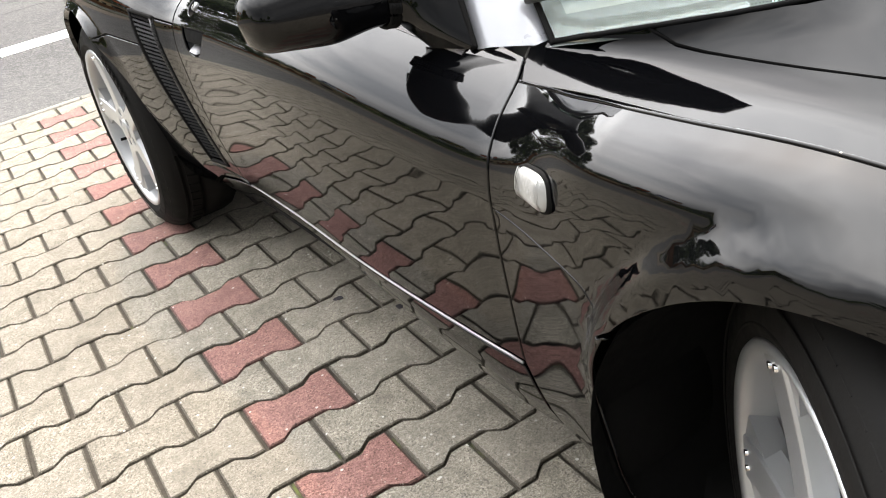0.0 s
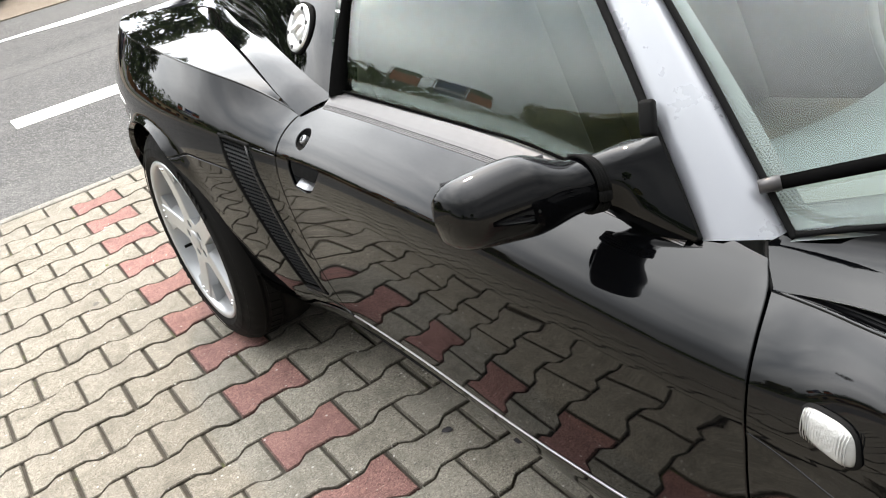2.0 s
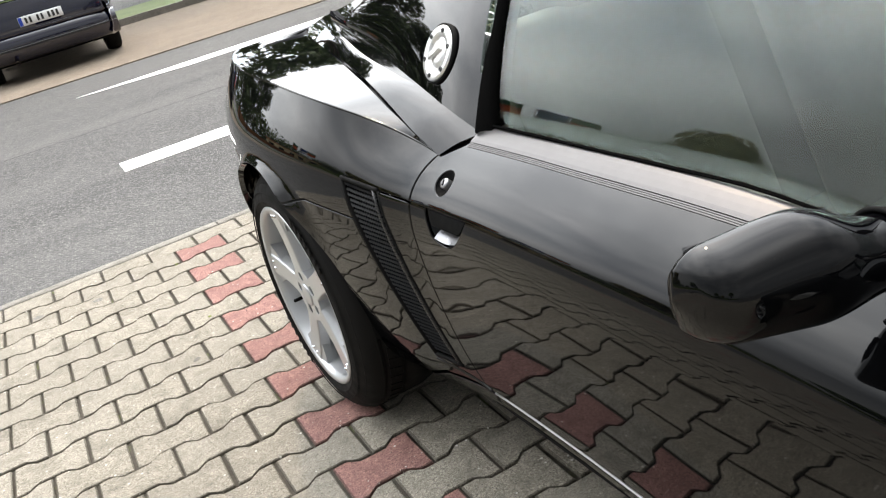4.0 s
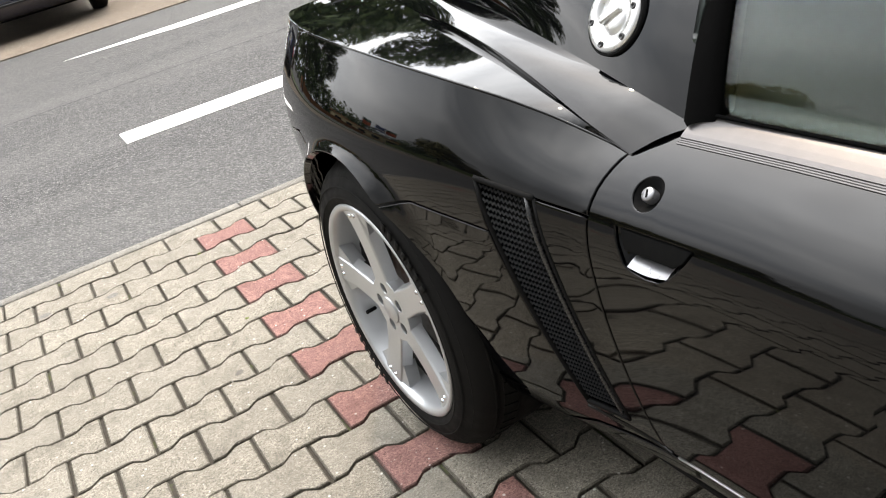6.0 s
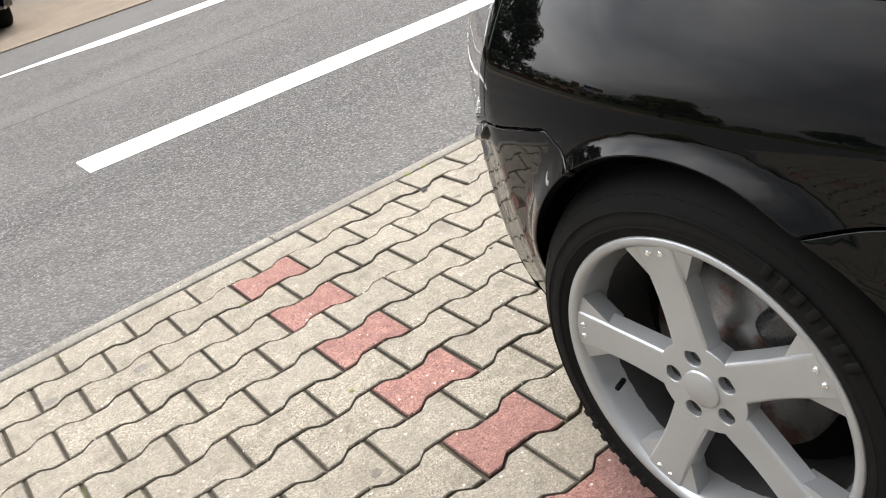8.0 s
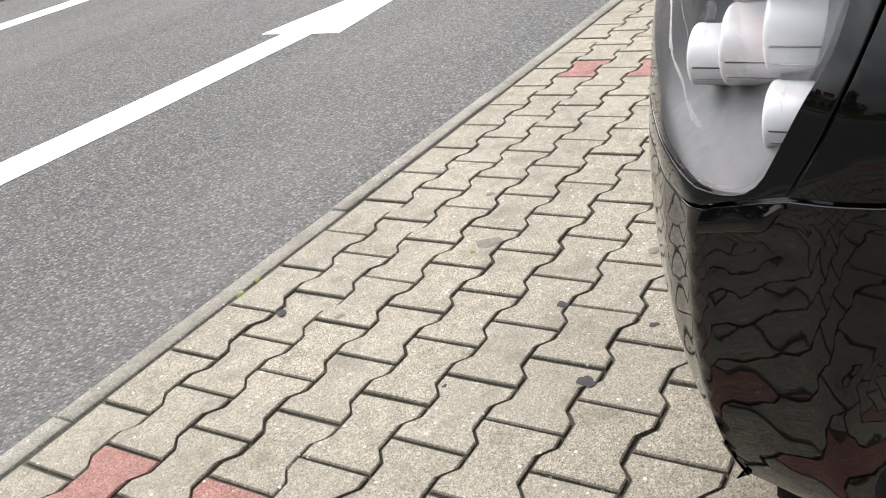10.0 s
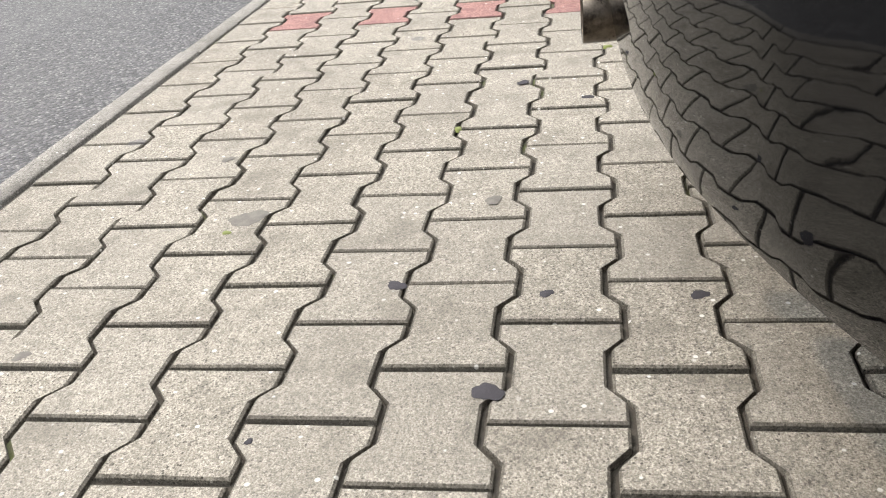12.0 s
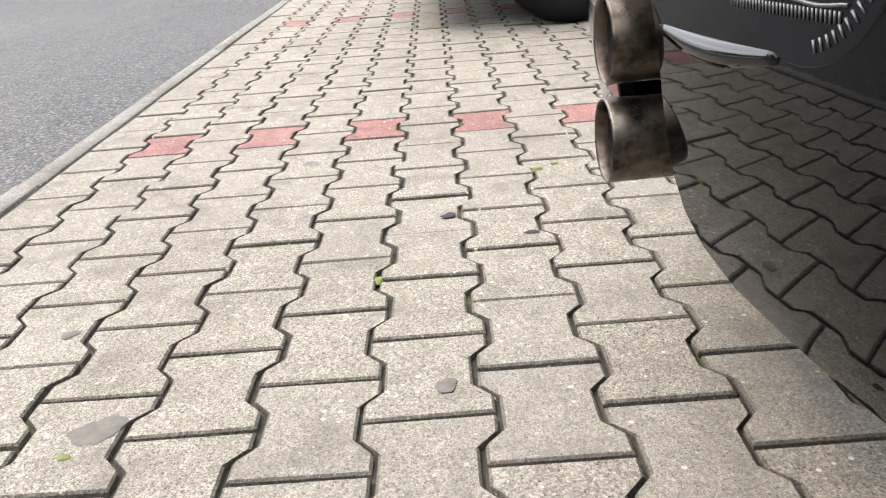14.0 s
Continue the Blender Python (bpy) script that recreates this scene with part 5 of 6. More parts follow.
# ---- exhaust: two pipes one above the other
for z in (0.356, 0.437):
    pipe = part("exhaust_pipe", lathe([(-0.30, 0.028), (-0.02, 0.0330), (0.09, 0.0342), (0.104, 0.0346), (0.106, 0.0335), (0.104, 0.0322), (0.094, 0.0318)], 40), STEEL, car, "heat-stained round steel exhaust pipe", pose(0, -0.666, z, 0, 0, -90))
for z in (0.356, 0.437):
    part("pipe_bore", lathe([(0.095, 0.0318), (0.02, 0.0305), (-0.15, 0.030), (-0.15, 0.0)], 40), SOOT, car, "sooty inside of the pipe", pose(0, -0.666, z, 0, 0, -90))
part("silencer", box_bm(0.62, 0.24, 0.16, 0.05, 4, pose(0, -0.48, 0.41)), DARK, car)

# ---- wheels


def build_wheel(name, R, width, rim_r, spin):
    """A wheel about its own x axis, face towards +x."""
    base = new(name)
    base.parent = car
    hw = width / 2
    tyre = part("tyre", lathe([(hw * 0.80, rim_r - 0.004), (hw * 0.93, rim_r + 0.004), (hw * 0.985, rim_r + 0.022), (hw * 0.97, R - 0.056), (hw * 0.91, R - 0.037), (hw * 0.83, R - 0.021), (hw * 0.73, R - 0.010), (hw * 0.55, R),
                               (hw * 0.50, R), (hw * 0.49, R - 0.007), (hw * 0.42, R - 0.007), (hw * 0.41, R), (0.10 * hw, R + 0.001), (0.09 * hw, R - 0.007), (-0.05 * hw, R - 0.007), (-0.06 * hw, R),
                               (-0.55 * hw, R), (-0.8 * hw, R - 0.006), (-hw, R - 0.03), (-hw, rim_r + 0.02), (-hw * 0.8, rim_r)], 72), TYRE, base, "black road tyre")
    verts, faces = [], []
    for k in range(64):                                 # sipes across the shoulder, thin dark cuts shown as raised blocks
        a = 2 * math.pi * (k + 0.5) / 64
        da = 0.036
        for x0, x1, r0, r1 in ((hw * 0.55, hw * 0.86, R + 0.0005, R - 0.0255), (hw * 0.12, hw * 0.40, R + 0.0025, R + 0.002)):
            o = len(verts)
            for rr, g in ((0, 1.0), (-0.008, 1.05)):
                for x, r, sg, sk in ((x0, r0, -1, 0.0), (x1, r1, -1, 0.03), (x1, r1, 1, 0.03), (x0, r0, 1, 0.0)):
                    an = a + sg * da * g + sk
                    verts.append((x, (r + rr) * math.cos(an), (r + rr) * math.sin(an)))
            faces += [(o, o + 1, o + 2, o + 3), (o + 1, o, o + 4, o + 5), (o + 2, o + 1, o + 5, o + 6), (o + 3, o + 2, o + 6, o + 7), (o, o + 3, o + 7, o + 4)]
    tread = part("tread_pattern", mesh_of("tread_blocks", verts, faces, False), TYRE, tyre)
    # raised sidewall marks, plain bars
    for start in (0.55, 0.55 + math.pi):
        for k in range(7):
            a = start + k * 0.085
            part("sidewall_mark", box_bm(0.003, 0.022, 0.0115, 0.0006, 1, pose(0, 0, 0, math.degrees(a), 0, 0) @ pose(hw * 0.977, rim_r + 0.036, 0)), TYRE, tyre)
    for rr, rx in ((rim_r + 0.020, 0.980), (R - 0.045, 0.960)):
        part("sidewall_ring", lathe([(hw * rx, rr - 0.002), (hw * rx + 0.002, rr), (hw * rx, rr + 0.002)], 72), TYRE, tyre)
    fx = hw * 0.90                                      # face of the rim
    rim = part("rim", lathe([(fx - 0.006, rim_r - 0.001), (fx + 0.003, rim_r + 0.005), (fx + 0.007, rim_r + 0.002), (fx + 0.0055, rim_r - 0.006), (fx + 0.0015, rim_r - 0.011), (fx - 0.012, rim_r - 0.013), (fx - 0.035, rim_r - 0.018), (fx - 0.052, rim_r - 0.023)], 96), ALLOY, base, "silver five-spoke alloy rim")
    # inner barrel: shade between the spokes is put into its colour
    part("rim_barrel", lathe([(fx - 0.051, rim_r - 0.0225), (fx - 0.10, rim_r - 0.034), (-hw * 0.9, rim_r - 0.034)], 48), SHADED_ALLOY, rim, "dull barrel, its dark colour stands for shade behind the spokes")
    nuts = [spin + 2 * math.pi * k / 5 for k in range(5)]

    def turned(x, y, z, a):
        return Vector((x, y * math.cos(a) - z * math.sin(a), y * math.sin(a) + z * math.cos(a)))

    for k in range(5):
        a = nuts[k]
        rows, web = [], []
        for i in range(13):
            f = i / 12
            r = 0.060 + (rim_r - 0.0085 - 0.060) * f
            half = 0.0295 - 0.0035 * math.sin(math.pi * f) + 0.0015 * f
            x = fx - 0.007 + 0.008 * f - 0.003 * math.sin(math.pi * f)
            rows.append([turned(x + o, r, half * g + e, a) for o, g, e in ((-0.026, 1, 0.006), (-0.0035, 1, 0.0015), (-0.0008, 1, -0.0006), (0.0, 1, -0.003), (0.0, -1, 0.003), (-0.0008, -1, 0.0006), (-0.0035, -1, -0.0015), (-0.026, -1, -0.006))])
        end = rows[-1]
        rows.append([p + Vector((-0.004, 0, 0)) + (p - Vector((p.x, 0, 0))).normalized() * 0.002 for p in end])
        sp = part("spoke", mesh_of("spoke", [p for r in rows for p in r], [(i * 8 + j, i * 8 + j + 1, i * 8 + j + 9, i * 8 + j + 8) for i in range(len(rows) - 1) for j in range(7)], False), ALLOY, rim)
        for sgn in (1, -1):                              # gusset on either side, where the spoke runs into the rim
            g = [turned(fx - 0.010, rim_r - 0.070, sgn * 0.027, a), turned(fx - 0.006, rim_r - 0.016, sgn * 0.062, a), turned(fx - 0.002, rim_r - 0.013, sgn * 0.028, a)]
            g += [p + Vector((-0.03, 0, 0)) for p in g]
            part("gusset", mesh_of("gusset", g, [(0, 1, 2), (0, 3, 4, 1), (1, 4, 5, 2), (2, 5, 3, 0)], False), ALLOY, sp)
            part("rim_stud", lathe([(-0.003, 0.0046), (0.0022, 0.0044), (0.003, 0.0032), (0.003, 0.0)], 12), CHROME, sp, at=Matrix.Translation(turned(fx, rim_r - 0.022, 0.0105 * sgn, a)))
        # recess and nut in the same dark alloy, shade of the hole painted in
        part("nut_recess", lathe([(fx - 0.008, 0.0148), (fx - 0.010, 0.0140), (fx - 0.030, 0.0128), (fx - 0.030, 0.0)], 24), SHADED_ALLOY, rim, "", Matrix.Translation(turned(0, 0.0485, 0, a)))
        part("wheel_nut", lathe([(fx - 0.030, 0.0088), (fx - 0.020, 0.0088), (fx - 0.0185, 0.0065), (fx - 0.0185, 0.0)], 6, smooth=False), SHADED_ALLOY, rim, "", Matrix.Translation(turned(0, 0.0485, 0, a)))
    ringed = [(0.071 * math.cos(2 * math.pi * i / 60), 0.071 * math.sin(2 * math.pi * i / 60)) for i in range(60)]
    drilled = [[(0.0485 * math.cos(a) + 0.0145 * math.cos(2 * math.pi * i / 22), 0.0485 * math.sin(a) + 0.0145 * math.sin(2 * math.pi * i / 22)) for i in range(22)] for a in nuts]
    part("hub_face", panel("hub_face", ringed, lambda q, v: Vector((fx - 0.0066, q, v)), 0.016, 0.0004, 0.03, holes=drilled), ALLOY, rim)
    part("hub_cap", lathe([(fx - 0.0070, 0.0300), (fx - 0.0045, 0.0295), (fx - 0.0030, 0.0270), (fx - 0.0032, 0.0)], 32), ALLOY, rim, "plain silver centre cap")
    part("valve", tube_mesh([(fx - 0.035, (rim_r - 0.034) * math.cos(spin + 1.80), (rim_r - 0.034) * math.sin(spin + 1.80)), (fx - 0.010, (rim_r - 0.045) * math.cos(spin + 1.80), (rim_r - 0.045) * math.sin(spin + 1.80))], 0.0045, 10), RUBBER, rim)
    part("brake_disc", lathe([(fx - 0.115, 0.144), (fx - 0.093, 0.144), (fx - 0.093, 0.080), (fx - 0.075, 0.074), (fx - 0.072, 0.0)], 48), DISC, base, "rust-tinged brake disc")
    # added black backing, stands in for the shade seen between the spokes
    part("brake_shield", lathe([(fx - 0.125, 0.0), (fx - 0.125, 0.19), (fx - 0.140, 0.196)], 40), DARK, base, "black sheet added behind the disc to darken the spoke gaps")
    part("brake_caliper", box_bm(0.07, 0.085, 0.12, 0.02, 3, pose(fx - 0.085, 0.115, 0.075, 35, 0, 0)), SATIN, base)
    return base


rw = build_wheel("rear_wheel", 0.321, 0.222, 0.234, radians(101))
rw.matrix_basis = pose(0.845 - 0.111, -0.052, 0.321)
fw = build_wheel("front_wheel", 0.328, 0.190, 0.234, radians(118))
fw.matrix_basis = pose(0.701, 2.237, 0.327, 0, 0, -35)
for src, m in ((rw, pose(-(0.845 - 0.111), -0.052, 0.321, 0, 0, 180)), (fw, pose(-0.701, 2.237, 0.327, 0, 0, 145))):
    c = copy_thing(src, m)
    c.parent = car

# ---------------------------------------------------------------- other parked cars


def plain_car(name, paint, label, at, width=1.72, length=4.2):
    """A hatchback seen from behind and from below the waist; rear at y = 0, nose towards +y, x across."""
    base = tagged(new(name), label, "car")
    base.matrix_basis = at
    sect = spline([(0.22, 0.93), (0.34, 0.985), (0.50, 1.0), (0.62, 0.995), (0.80, 0.975), (0.95, 0.93)])
    rows = []
    for i in range(41):
        f = i / 40
        y = length * f
        wid = width / 2 * (1 - 0.10 * (1 - smooth01(0, 0.05, f)) - 0.16 * smooth01(0.82, 1.0, f))
        top = 0.93 - 0.16 * smooth01(0.72, 1.0, f)
        row = []
        for k in range(25):
            u = -1 + 2 * k / 24
            if abs(u) < 0.62:
                row.append(Vector((u / 0.62 * wid * 0.90, y, top + 0.03 * (1 - (u / 0.62) ** 2))))
            else:
                g = (abs(u) - 0.62) / 0.38
                z = top - (top - 0.24) * g
                row.append(Vector((math.copysign(wid * float(sect(z)[0]) * (0.90 + 0.10 * smooth01(0, 0.3, g)), u), y, z)))
        rows.append(row)
    part("shell", loft("shell", rows, flip=False), paint, base)
    cab = []
    for i in range(21):
        f = i / 20
        y = 0.10 + 2.7 * f
        h = 1.44 - 0.5 * (1 - smooth01(0.0, 0.22, f)) - 0.5 * smooth01(0.62, 1.0, f)
        cab.append([Vector((u * (width / 2 - 0.06 - 0.16 * max(0, h - 0.93) / 0.5 * (1 if abs(u) < 0.99 else 0)), y, (h + 0.03 * (1 - u * u)) if abs(u) < 0.99 else 0.92)) for u in (-1, -0.985, -0.8, -0.4, 0, 0.4, 0.8, 0.985, 1)])
    part("cabin", loft("cabin", cab), SATIN, base)
    bump = []
    for i in range(31):
        u = -1 + 2 * i / 30
        x = width / 2 * 0.99 * u
        yb = 0.16 * abs(u) ** 5
        bump.append([Vector((x, yb + 0.05, 0.24)), Vector((x, yb - 0.035, 0.27)), Vector((x, yb - 0.06, 0.36)), Vector((x, yb - 0.068, 0.44)), Vector((x, yb - 0.055, 0.52)), Vector((x, yb - 0.01, 0.555)), Vector((x, yb + 0.06, 0.56))])
    part("rear_bumper", loft("rear_bumper", bump, flip=True), paint, base, "smooth painted rear bumper")
    part("bumper_strip", tube_mesh([Vector((width / 2 * 0.97 * u, 0.16 * abs(u) ** 5 - 0.066, 0.405)) for u in [k / 10 - 1 for k in range(21)]], 0.012, 8), SATIN, base)
    part("tailgate", box_bm(width * 0.86, 0.06, 0.40, 0.03, 3, pose(0, 0.02, 0.74, -6, 0, 0)), paint, base)
    plate = part("number_plate", box_bm(0.52, 0.012, 0.11, 0.004, 1, pose(0, -0.025, 0.68)), PLATE, base, "white number plate with dark bars")
    part("plate_band", box_bm(0.040, 0.004, 0.10, 0, 1, pose(-0.236, -0.033, 0.68)), PLATE_BLUE, plate)
    for k, xx in enumerate((-0.17, -0.12, -0.03, 0.02, 0.10, 0.15, 0.20)):
        part("plate_bar", box_bm(0.026, 0.004, 0.070, 0, 1, pose(xx, -0.033, 0.68)), PLATE_INK, plate)
    for s in (1, -1):
        part("tail_light", box_bm(0.20, 0.10, 0.20, 0.03, 3, pose(s * (width / 2 - 0.14), 0.045, 0.76)), RED, base, "red tail light")
        for y in (0.72, length - 0.85):
            w = part("wheel", lathe([(0.07, 0.19), (0.095, 0.21), (0.098, 0.27), (0.08, 0.302), (0.04, 0.31), (-0.04, 0.31), (-0.09, 0.295), (-0.09, 0.2)], 40), TYRE, base, "black tyre on a grey rim", pose(s * (width / 2 - 0.105), y, 0.31, 0, 0, 0 if s > 0 else 180))
            part("wheel_rim", lathe([(0.075, 0.215), (0.085, 0.205), (0.05, 0.18), (0.045, 0.06), (0.06, 0.04), (0.06, 0.0)], 32), ALLOY, w)
    part("underside", box_bm(width * 0.86, length * 0.92, 0.10, 0.03, 1, pose(0, length / 2, 0.26)), DARK, base)
    part("exhaust_tip", lathe([(-0.1, 0.025), (0.09, 0.025), (0.09, 0.022), (0.0, 0.02)], 16, "y"), STEEL, base, "", pose(-0.45, -0.02, 0.24, 0, 0, 180))
    return base


plain_car("parked_hatchback", BLUE_PAINT, "dark blue hatchback parked across the road", pose(-0.10, -8.32, 0.0, 0, 0, 180))
plain_car("neighbour_car", GREY_PAINT, "dark grey car parked in the next bay", pose(-4.85, 0.72, 0.0, 0, 0, 0))

# ---------------------------------------------------------------- trees, flags and lamps round the car park


def crown_mesh(name, blobs, count, size, seed):
    """Many small leaves scattered over a handful of uneven masses."""
    rng = random.Random(seed)
    verts, faces = [], []
    total = sum(b[3] ** 2 for b in blobs)
    for bx, by, bz, br in blobs:
        for _ in range(int(count * br * br / total)):
            d = Vector((rng.gauss(0, 1), rng.gauss(0, 1), rng.gauss(0, 1))).normalized()
            r = br * (0.45 + 0.62 * rng.random() ** 0.6)
            c = Vector((bx, by, bz)) + Vector((d.x * r, d.y * r, d.z * r * 0.8))
            n = (d + Vector((rng.gauss(0, 0.5), rng.gauss(0, 0.5), rng.gauss(0, 0.5)))).normalized()
            t = n.orthogonal().normalized()
            t = (Matrix.Rotation(rng.random() * 6.28, 3, n) @ t)
            b = n.cross(t)
            s = size * (0.6 + 0.8 * rng.random())
            o = len(verts)
            verts += [c - t * s, c - b * s * 0.5 + n * s * 0.12, c + t * s, c + b * s * 0.5 + n * s * 0.12]
            faces.append((o, o + 1, o + 2, o + 3))
    return mesh_of(name, verts, faces, False)


def build_tree(label, height, spread, seed, leaf=LEAF, leaves=5000, size=0.16):
    rng = random.Random(seed)
    base = tagged(new("tree"), label, "tree", "trees round the car park")
    part("trunk", tube_mesh([(0, 0, -0.1), (0.04, 0.02, height * 0.2), (0.0, 0.06, height * 0.45), (0.05, 0.0, height * 0.8)], [0.16, 0.13, 0.10, 0.03], 10), BARK, base)
    blobs = []
    for k in range(9):
        a = k * 2.4 + rng.random()
        z = height * (0.38 + 0.52 * (k / 9) ** 0.8)
        r = spread * (0.62 - 0.35 * k / 9) * (0.6 + 0.6 * rng.random())
        tip = Vector((math.cos(a) * r, math.sin(a) * r, z + 0.25))
        part("limb", tube_mesh([(0.02, 0.03, z * 0.62), tip * 0.5 + Vector((0, 0, z * 0.36)), tip], [0.06, 0.04, 0.015], 7), BARK, base)
        blobs.append((tip.x, tip.y, tip.z, spread * (0.24 + 0.20 * rng.random())))
    blobs.append((0, 0, height * 0.88, spread * 0.34))
    part("crown", crown_mesh("crown", blobs, leaves, size, seed + 5), leaf, base)
    return base


TREES = [build_tree("tall leafy green tree with an uneven crown", 10.5, 4.4, 3, LEAF, 9000, 0.18), build_tree("broad green tree beside the road", 5.5, 3.4, 11), build_tree("round tree with yellowing leaves", 4.8, 3.0, 23, LEAF_OLIVE)]
spots = {0: [(-3.0, -19.0, 0), (1.8, -18.5, 40), (9.5, -27.0, 80), (-12.0, -18.0, 200), (24, 30, 12)], 1: [(6.0, -24.5, 10), (-7.5, -17.0, 130), (27.0, 13.0, 70), (34.0, -8.0, 20)], 2: [(18.5, -12.6, 0), (32.0, 22.0, 150)]}
for i, places in spots.items():
    for k, (x, y, rz) in enumerate(places):
        m = pose(x, y, 0.0 if y > -15 else 0.02, 0, 0, rz)
        if k == 0:
            TREES[i].matrix_basis = m
        else:
            copy_thing(TREES[i], m)


def build_lamp_post():
    base = tagged(new("street_lamp"), "tall grey street lamp with a flat head", "street lamp", "street lamps of the car park")
    part("pole", tube_mesh([(0, 0, -0.1), (0, 0, 3), (0, 0, 6.4)], [0.07, 0.06, 0.045], 12), POLE, base)
    part("arm", tube_mesh([(0, 0, 6.3), (0.25, 0, 6.5), (0.6, 0, 6.55)], 0.03, 8), POLE, base)
    part("lamp_head", box_bm(0.75, 0.26, 0.10, 0.03, 2, pose(0.75, 0, 6.57)), POLE, base)
    return base


post = build_lamp_post()
post.matrix_basis = pose(27.5, -16.0, 0, 0, 0, 120)
copy_thing(post, pose(23.0, 4.2, 0, 0, 0, 170))
copy_thing(post, pose(24.0, 27.0, 0, 0, 0, 200))


def build_flag(label, stripes, at):
    """A tall pole with a long banner of plain bands."""
    base = tagged(new("flag"), label, "flag", "flags beside the car park")
    base.matrix_basis = at
    part("flagpole", tube_mesh([(0, 0, -0.1), (0, 0, 5.0)], [0.05, 0.035], 10), POLE, base)
    z = 4.9
    for mat, h in stripes:
        rows = [[Vector((0.05, y, z - h * k / 4 - 0.05 * y)) + Vector((0.10 * math.sin(2.6 * y + 0.4 * k), 0, 0)) for y in [0.06 + 1.35 * i / 12 for i in range(13)]] for k in range(5)]
        thicken(part("flag_band", loft("flag_band", rows), mat, base), 0.004)
        z -= h
    return base


build_flag("green and orange-red banner on a pole", [(CLOTH_GREEN, 0.4), (CLOTH_RED, 0.8)], pose(19.9, -27.1, 0, 0, 0, -40))
build_flag("blue and white banner on a pole", [(CLOTH_BLUE, 0.7), (CLOTH_WHITE, 0.22), (CLOTH_BLUE, 0.3)], pose(21.5, -26.0, 0, 0, 0, -40))
build_flag("green and orange-red banner on a taller pole", [(CLOTH_GREEN, 0.4), (CLOTH_RED, 0.8)], pose(22.6, -25.1, 0, 0, 0, -40))
slab("low_wall", 7.0, 24.0, -32.4, -32.0, 1.2, BANK_WALL, "low orange-brown wall beyond the car park", "wall", "structure", 1.1)
far_house = tagged(new("building"), "low cream building with a flat brown roof beyond the flags", "building")
far_house.matrix_basis = pose(26.5, -36.0, 0, 0, 0, 38)
part("wall", box_bm(13.0, 5.0, 2.7, 0.02, 1, pose(0, 0, 1.3)), CREAM_WALL, far_house)
part("roof", box_bm(13.6, 5.6, 0.30, 0.04, 1, pose(0, 0, 2.8)), BANK_WALL, far_house)
for k in range(5):
    hw = part("window", box_bm(1.3, 0.10, 1.1, 0.02, 1, pose(-5.0 + 2.5 * k, 2.50, 1.5)), SMOKED, far_house)
    part("sill", box_bm(1.45, 0.18, 0.06, 0.01, 1, pose(-5.0 + 2.5 * k, 2.56, 0.92)), POLE, hw)
slab("hedge_bank", 27, 33, -30, 60, 1.1, GRASS, "overgrown green bank behind the wall", "bank", "structure", 1.2)
hedge = tagged(part("hedge", crown_mesh("hedge", [(28.5 + 0.8 * math.sin(k * 2.1), -28 + 2.6 * k, 0.9 + 0.3 * math.sin(k * 1.3), 1.1 + 0.3 * math.cos(k * 1.9)) for k in range(34)], 16000, 0.17, 77), LEAF), "dark green hedge along the bank", "hedge", "", "stuff")
far_wood = tagged(part("far_wood", crown_mesh("far_wood", [(-60 + 4.0 * k, -46 + 2 * math.sin(k), 3.0 + 1.2 * math.sin(k * 1.7), 4.0 + math.cos(k * 2.3)) for k in range(34)], 14000, 0.5, 78), LEAF), "dark green trees far beyond the roads", "trees", "", "stuff")

# ---------------------------------------------------------------- paving: bone-shaped blocks in rows along X
END, WAIST = 0.0805 - 0.0034, 0.0575 - 0.0030
HALF = LONG / 2 - 0.0040


def paver_mesh(name, cut_low=False, cham=0.0032, deep=0.020):
    """One block about its middle, top at z = 0; cut_low squares off its side towards the kerb."""
    low = (-0.069 if cut_low else None)
    out = [(-HALF, -END), (-0.064, -END), (-0.036, -WAIST), (0.036, -WAIST), (0.064, -END), (HALF, -END),
           (HALF, END), (0.064, END), (0.036, WAIST), (-0.036, WAIST), (-0.064, END), (-HALF, END)]
    if cut_low:
        out = [(x, low if y < 0 else y) for x, y in out]
    inner = [(x - math.copysign(cham, x), y - math.copysign(cham, y)) for x, y in out]
    n = len(out)
    verts = [(x, y, 0.0) for x, y in inner] + [(x, y, -cham * 0.8) for x, y in out] + [(x, y, -deep) for x, y in out]
    faces = [tuple(range(n))]
    for i in range(n):
        j = (i + 1) % n
        faces += [(i, i + n, j + n, j), (i + n, i + 2 * n, j + 2 * n, j + n)]
    return verts, faces


def paver_list():
    """Rows of (x, y, row, is_red), with a little unevenness added where they are placed."""
    rng = random.Random(41)
    for c in range(0, 62):
        y = c * ROW
        x0 = 0.0 if c % 2 else LONG / 2
        for i in range(-76, 42):
            x = x0 + i * LONG
            red = c % 2 == 1 and abs((x + 24.0) % 2.4 - 0.0) % 2.4 < 0.02 or c % 2 == 1 and abs((x + 24.0) % 2.4 - 2.4) < 0.02
            yield x, y, c, bool(red and c < 38), (rng.gauss(0, 0.0009), rng.gauss(0, 0.22), rng.gauss(0, 0.22), rng.gauss(0, 0.25), rng.gauss(0, 0.0007), rng.gauss(0, 0.0007))


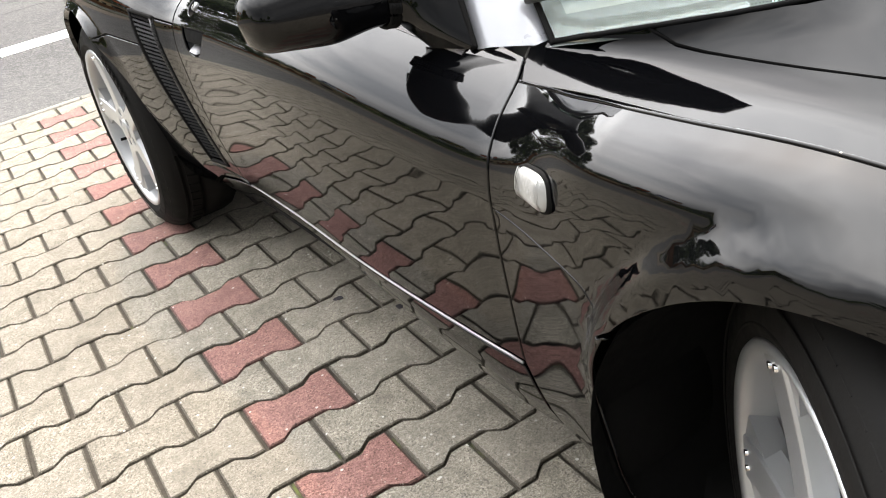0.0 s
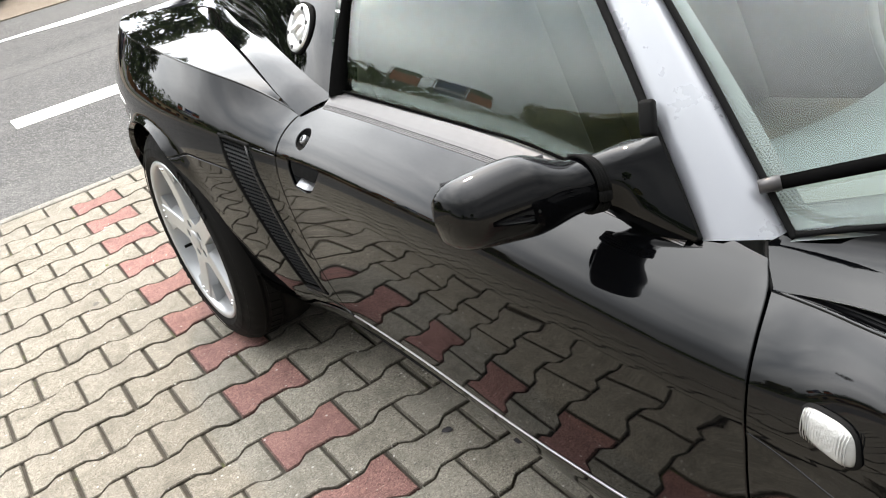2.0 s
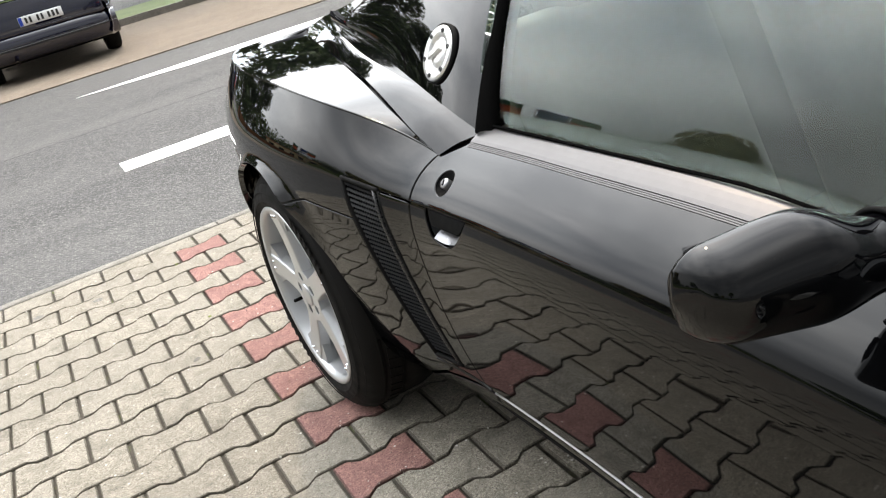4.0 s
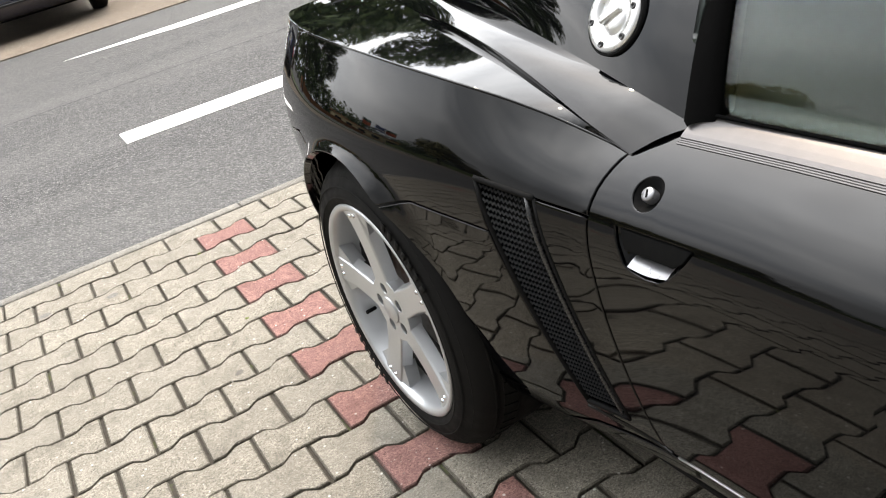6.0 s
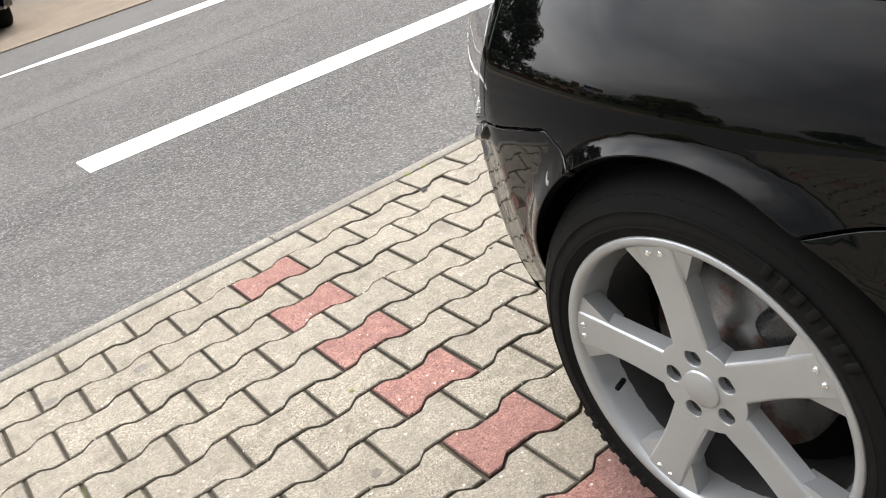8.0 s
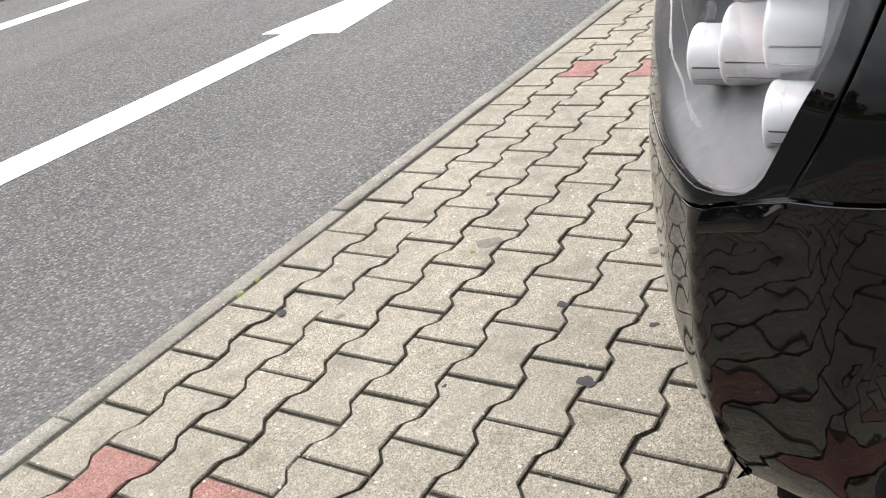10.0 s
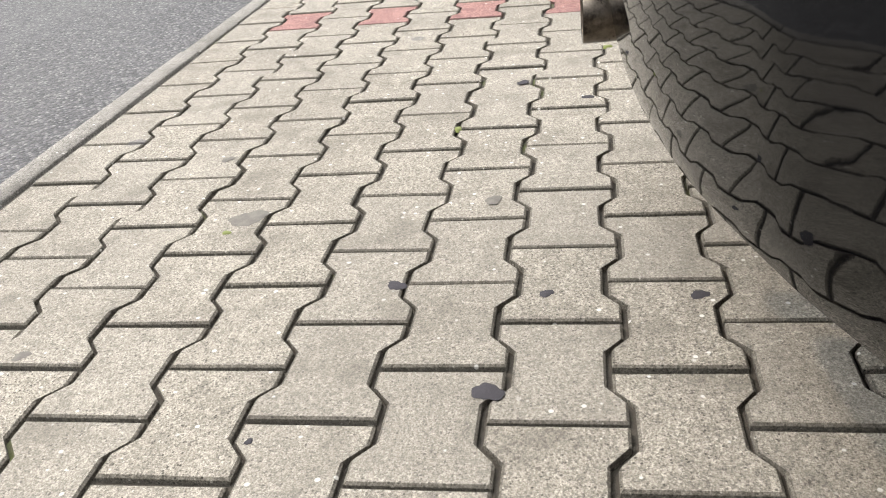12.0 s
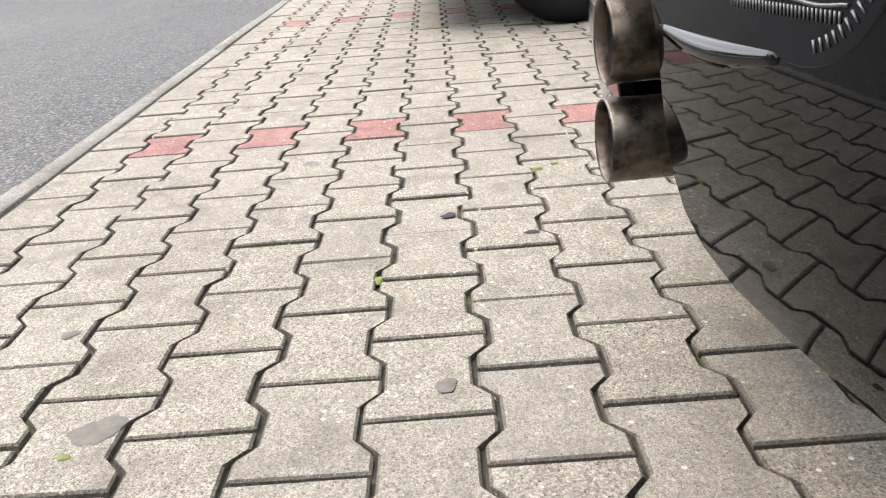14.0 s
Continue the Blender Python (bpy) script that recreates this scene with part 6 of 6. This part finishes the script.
paving = tagged(new("paving"), "grey bone-shaped concrete pavers with rows of red ones", "pavement", "", "structure")
V, F = paver_mesh("paver")
V0, F0 = paver_mesh("paver", True)
meshes = {}
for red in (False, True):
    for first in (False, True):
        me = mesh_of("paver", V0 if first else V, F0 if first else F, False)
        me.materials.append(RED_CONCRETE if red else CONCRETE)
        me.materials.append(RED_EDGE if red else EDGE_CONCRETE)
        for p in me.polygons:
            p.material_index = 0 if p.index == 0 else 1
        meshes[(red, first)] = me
near = sorted((p for p in paver_list() if -1.75 < p[0] < 0.75 and p[1] < 3.5), key=lambda p: min(math.dist(p[:2], (-0.75, 0.6)), math.dist(p[:2], (0.15, 1.7)) + 0.25))[:300]
chosen = {(round(p[0], 3), p[2]) for p in near}
for x, y, c, red, (dz, ax, ay, az, dx, dy) in near:
    part("paver", meshes[(red, c == 0)], None, paving, at=pose(x + dx, y + dy, dz, ax, ay, az))
for red in (False, True):
    verts, faces = [], []
    for x, y, c, r, (dz, ax, ay, az, dx, dy) in paver_list():
        if r != red or (round(x, 3), c) in chosen:
            continue
        o = len(verts)
        ta, tb, tz = radians(ax), radians(ay), radians(az)
        verts += [(x + dx + vx - vy * tz, y + dy + vy + vx * tz, vz + dz + vy * ta - vx * tb) for vx, vy, vz in (V0 if c == 0 else V)]
        faces += [tuple(i + o for i in f) for f in (F0 if c == 0 else F)]
    rest = mesh_of("pavers", verts, faces, False)
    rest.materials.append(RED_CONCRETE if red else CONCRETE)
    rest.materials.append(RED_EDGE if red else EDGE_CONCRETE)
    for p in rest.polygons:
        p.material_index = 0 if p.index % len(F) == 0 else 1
    tagged(part("red_pavers" if red else "grey_pavers", rest, None, paving), kind="stuff")


def blob(r, h, seed):
    """A flattened uneven patch."""
    rng = random.Random(seed)
    n = 26
    ph = [rng.random() * 6.3 for _ in range(4)]
    rad = [r * (1 + 0.16 * math.sin(2 * 2 * math.pi * i / n + ph[0]) + 0.10 * math.sin(3 * 2 * math.pi * i / n + ph[1]) + 0.07 * math.sin(7 * 2 * math.pi * i / n + ph[2]) + 0.08 * (rng.random() - 0.5)) for i in range(n)]
    verts = [(0, 0, h)] + [(rad[i] * 0.7 * math.cos(2 * math.pi * i / n), rad[i] * 0.7 * math.sin(2 * math.pi * i / n), h) for i in range(n)] + [(rad[i] * math.cos(2 * math.pi * i / n), rad[i] * math.sin(2 * math.pi * i / n), 0.0) for i in range(n)]
    faces = [(0, 1 + i, 1 + (i + 1) % n) for i in range(n)] + [(1 + i, 1 + n + i, 1 + n + (i + 1) % n, 1 + (i + 1) % n) for i in range(n)]
    return mesh_of("blob", verts, faces)


for k, (x, y, r, mat) in enumerate(((-0.554, 0.889, 0.017, GUM), (-0.794, 0.738, 0.013, GUM), (-0.768, 0.949, 0.010, GUM), (-0.761, 1.148, 0.012, GUM), (-0.463, 0.632, 0.005, GUM), (-1.022, 0.440, 0.030, STAIN), (-1.679, 0.867, 0.014, GUM), (-1.559, 1.010, 0.012, GUM),
                                    (-1.289, 0.306, 0.013, STAIN), (-0.624, 0.258, 0.013, STAIN), (-1.066, 0.852, 0.015, STAIN), (-0.60, 0.10, 0.013, GUM), (-0.33, 2.75, 0.010, GUM), (-0.24, 2.60, 0.011, GUM), (0.236, 1.14, 0.012, STAIN))):
    part("gum_spot" if mat is GUM else "oil_spot", blob(r, 0.0012, k), mat, paving, "dark flattened spot on a paver", pose(x, y, 0.0008, 0, 0, 40 * k))
for k, (x, y, r) in enumerate(((-1.404, 0.752, 0.010), (-1.93, 1.06, 0.012), (-1.96, 1.10, 0.009), (-1.0, 1.33, 0.012), (-1.04, 1.30, 0.010), (-0.97, 0.42, 0.009), (0.12, 0.21, 0.010), (0.13, 0.86, 0.007), (-0.65, -0.075, 0.012), (-0.72, -0.078, 0.010))):
    part("moss_tuft", blob(r, 0.006, 90 + k), MOSS, paving, "green moss in a joint", pose(x, y, -0.004, 0, 0, 70 * k))
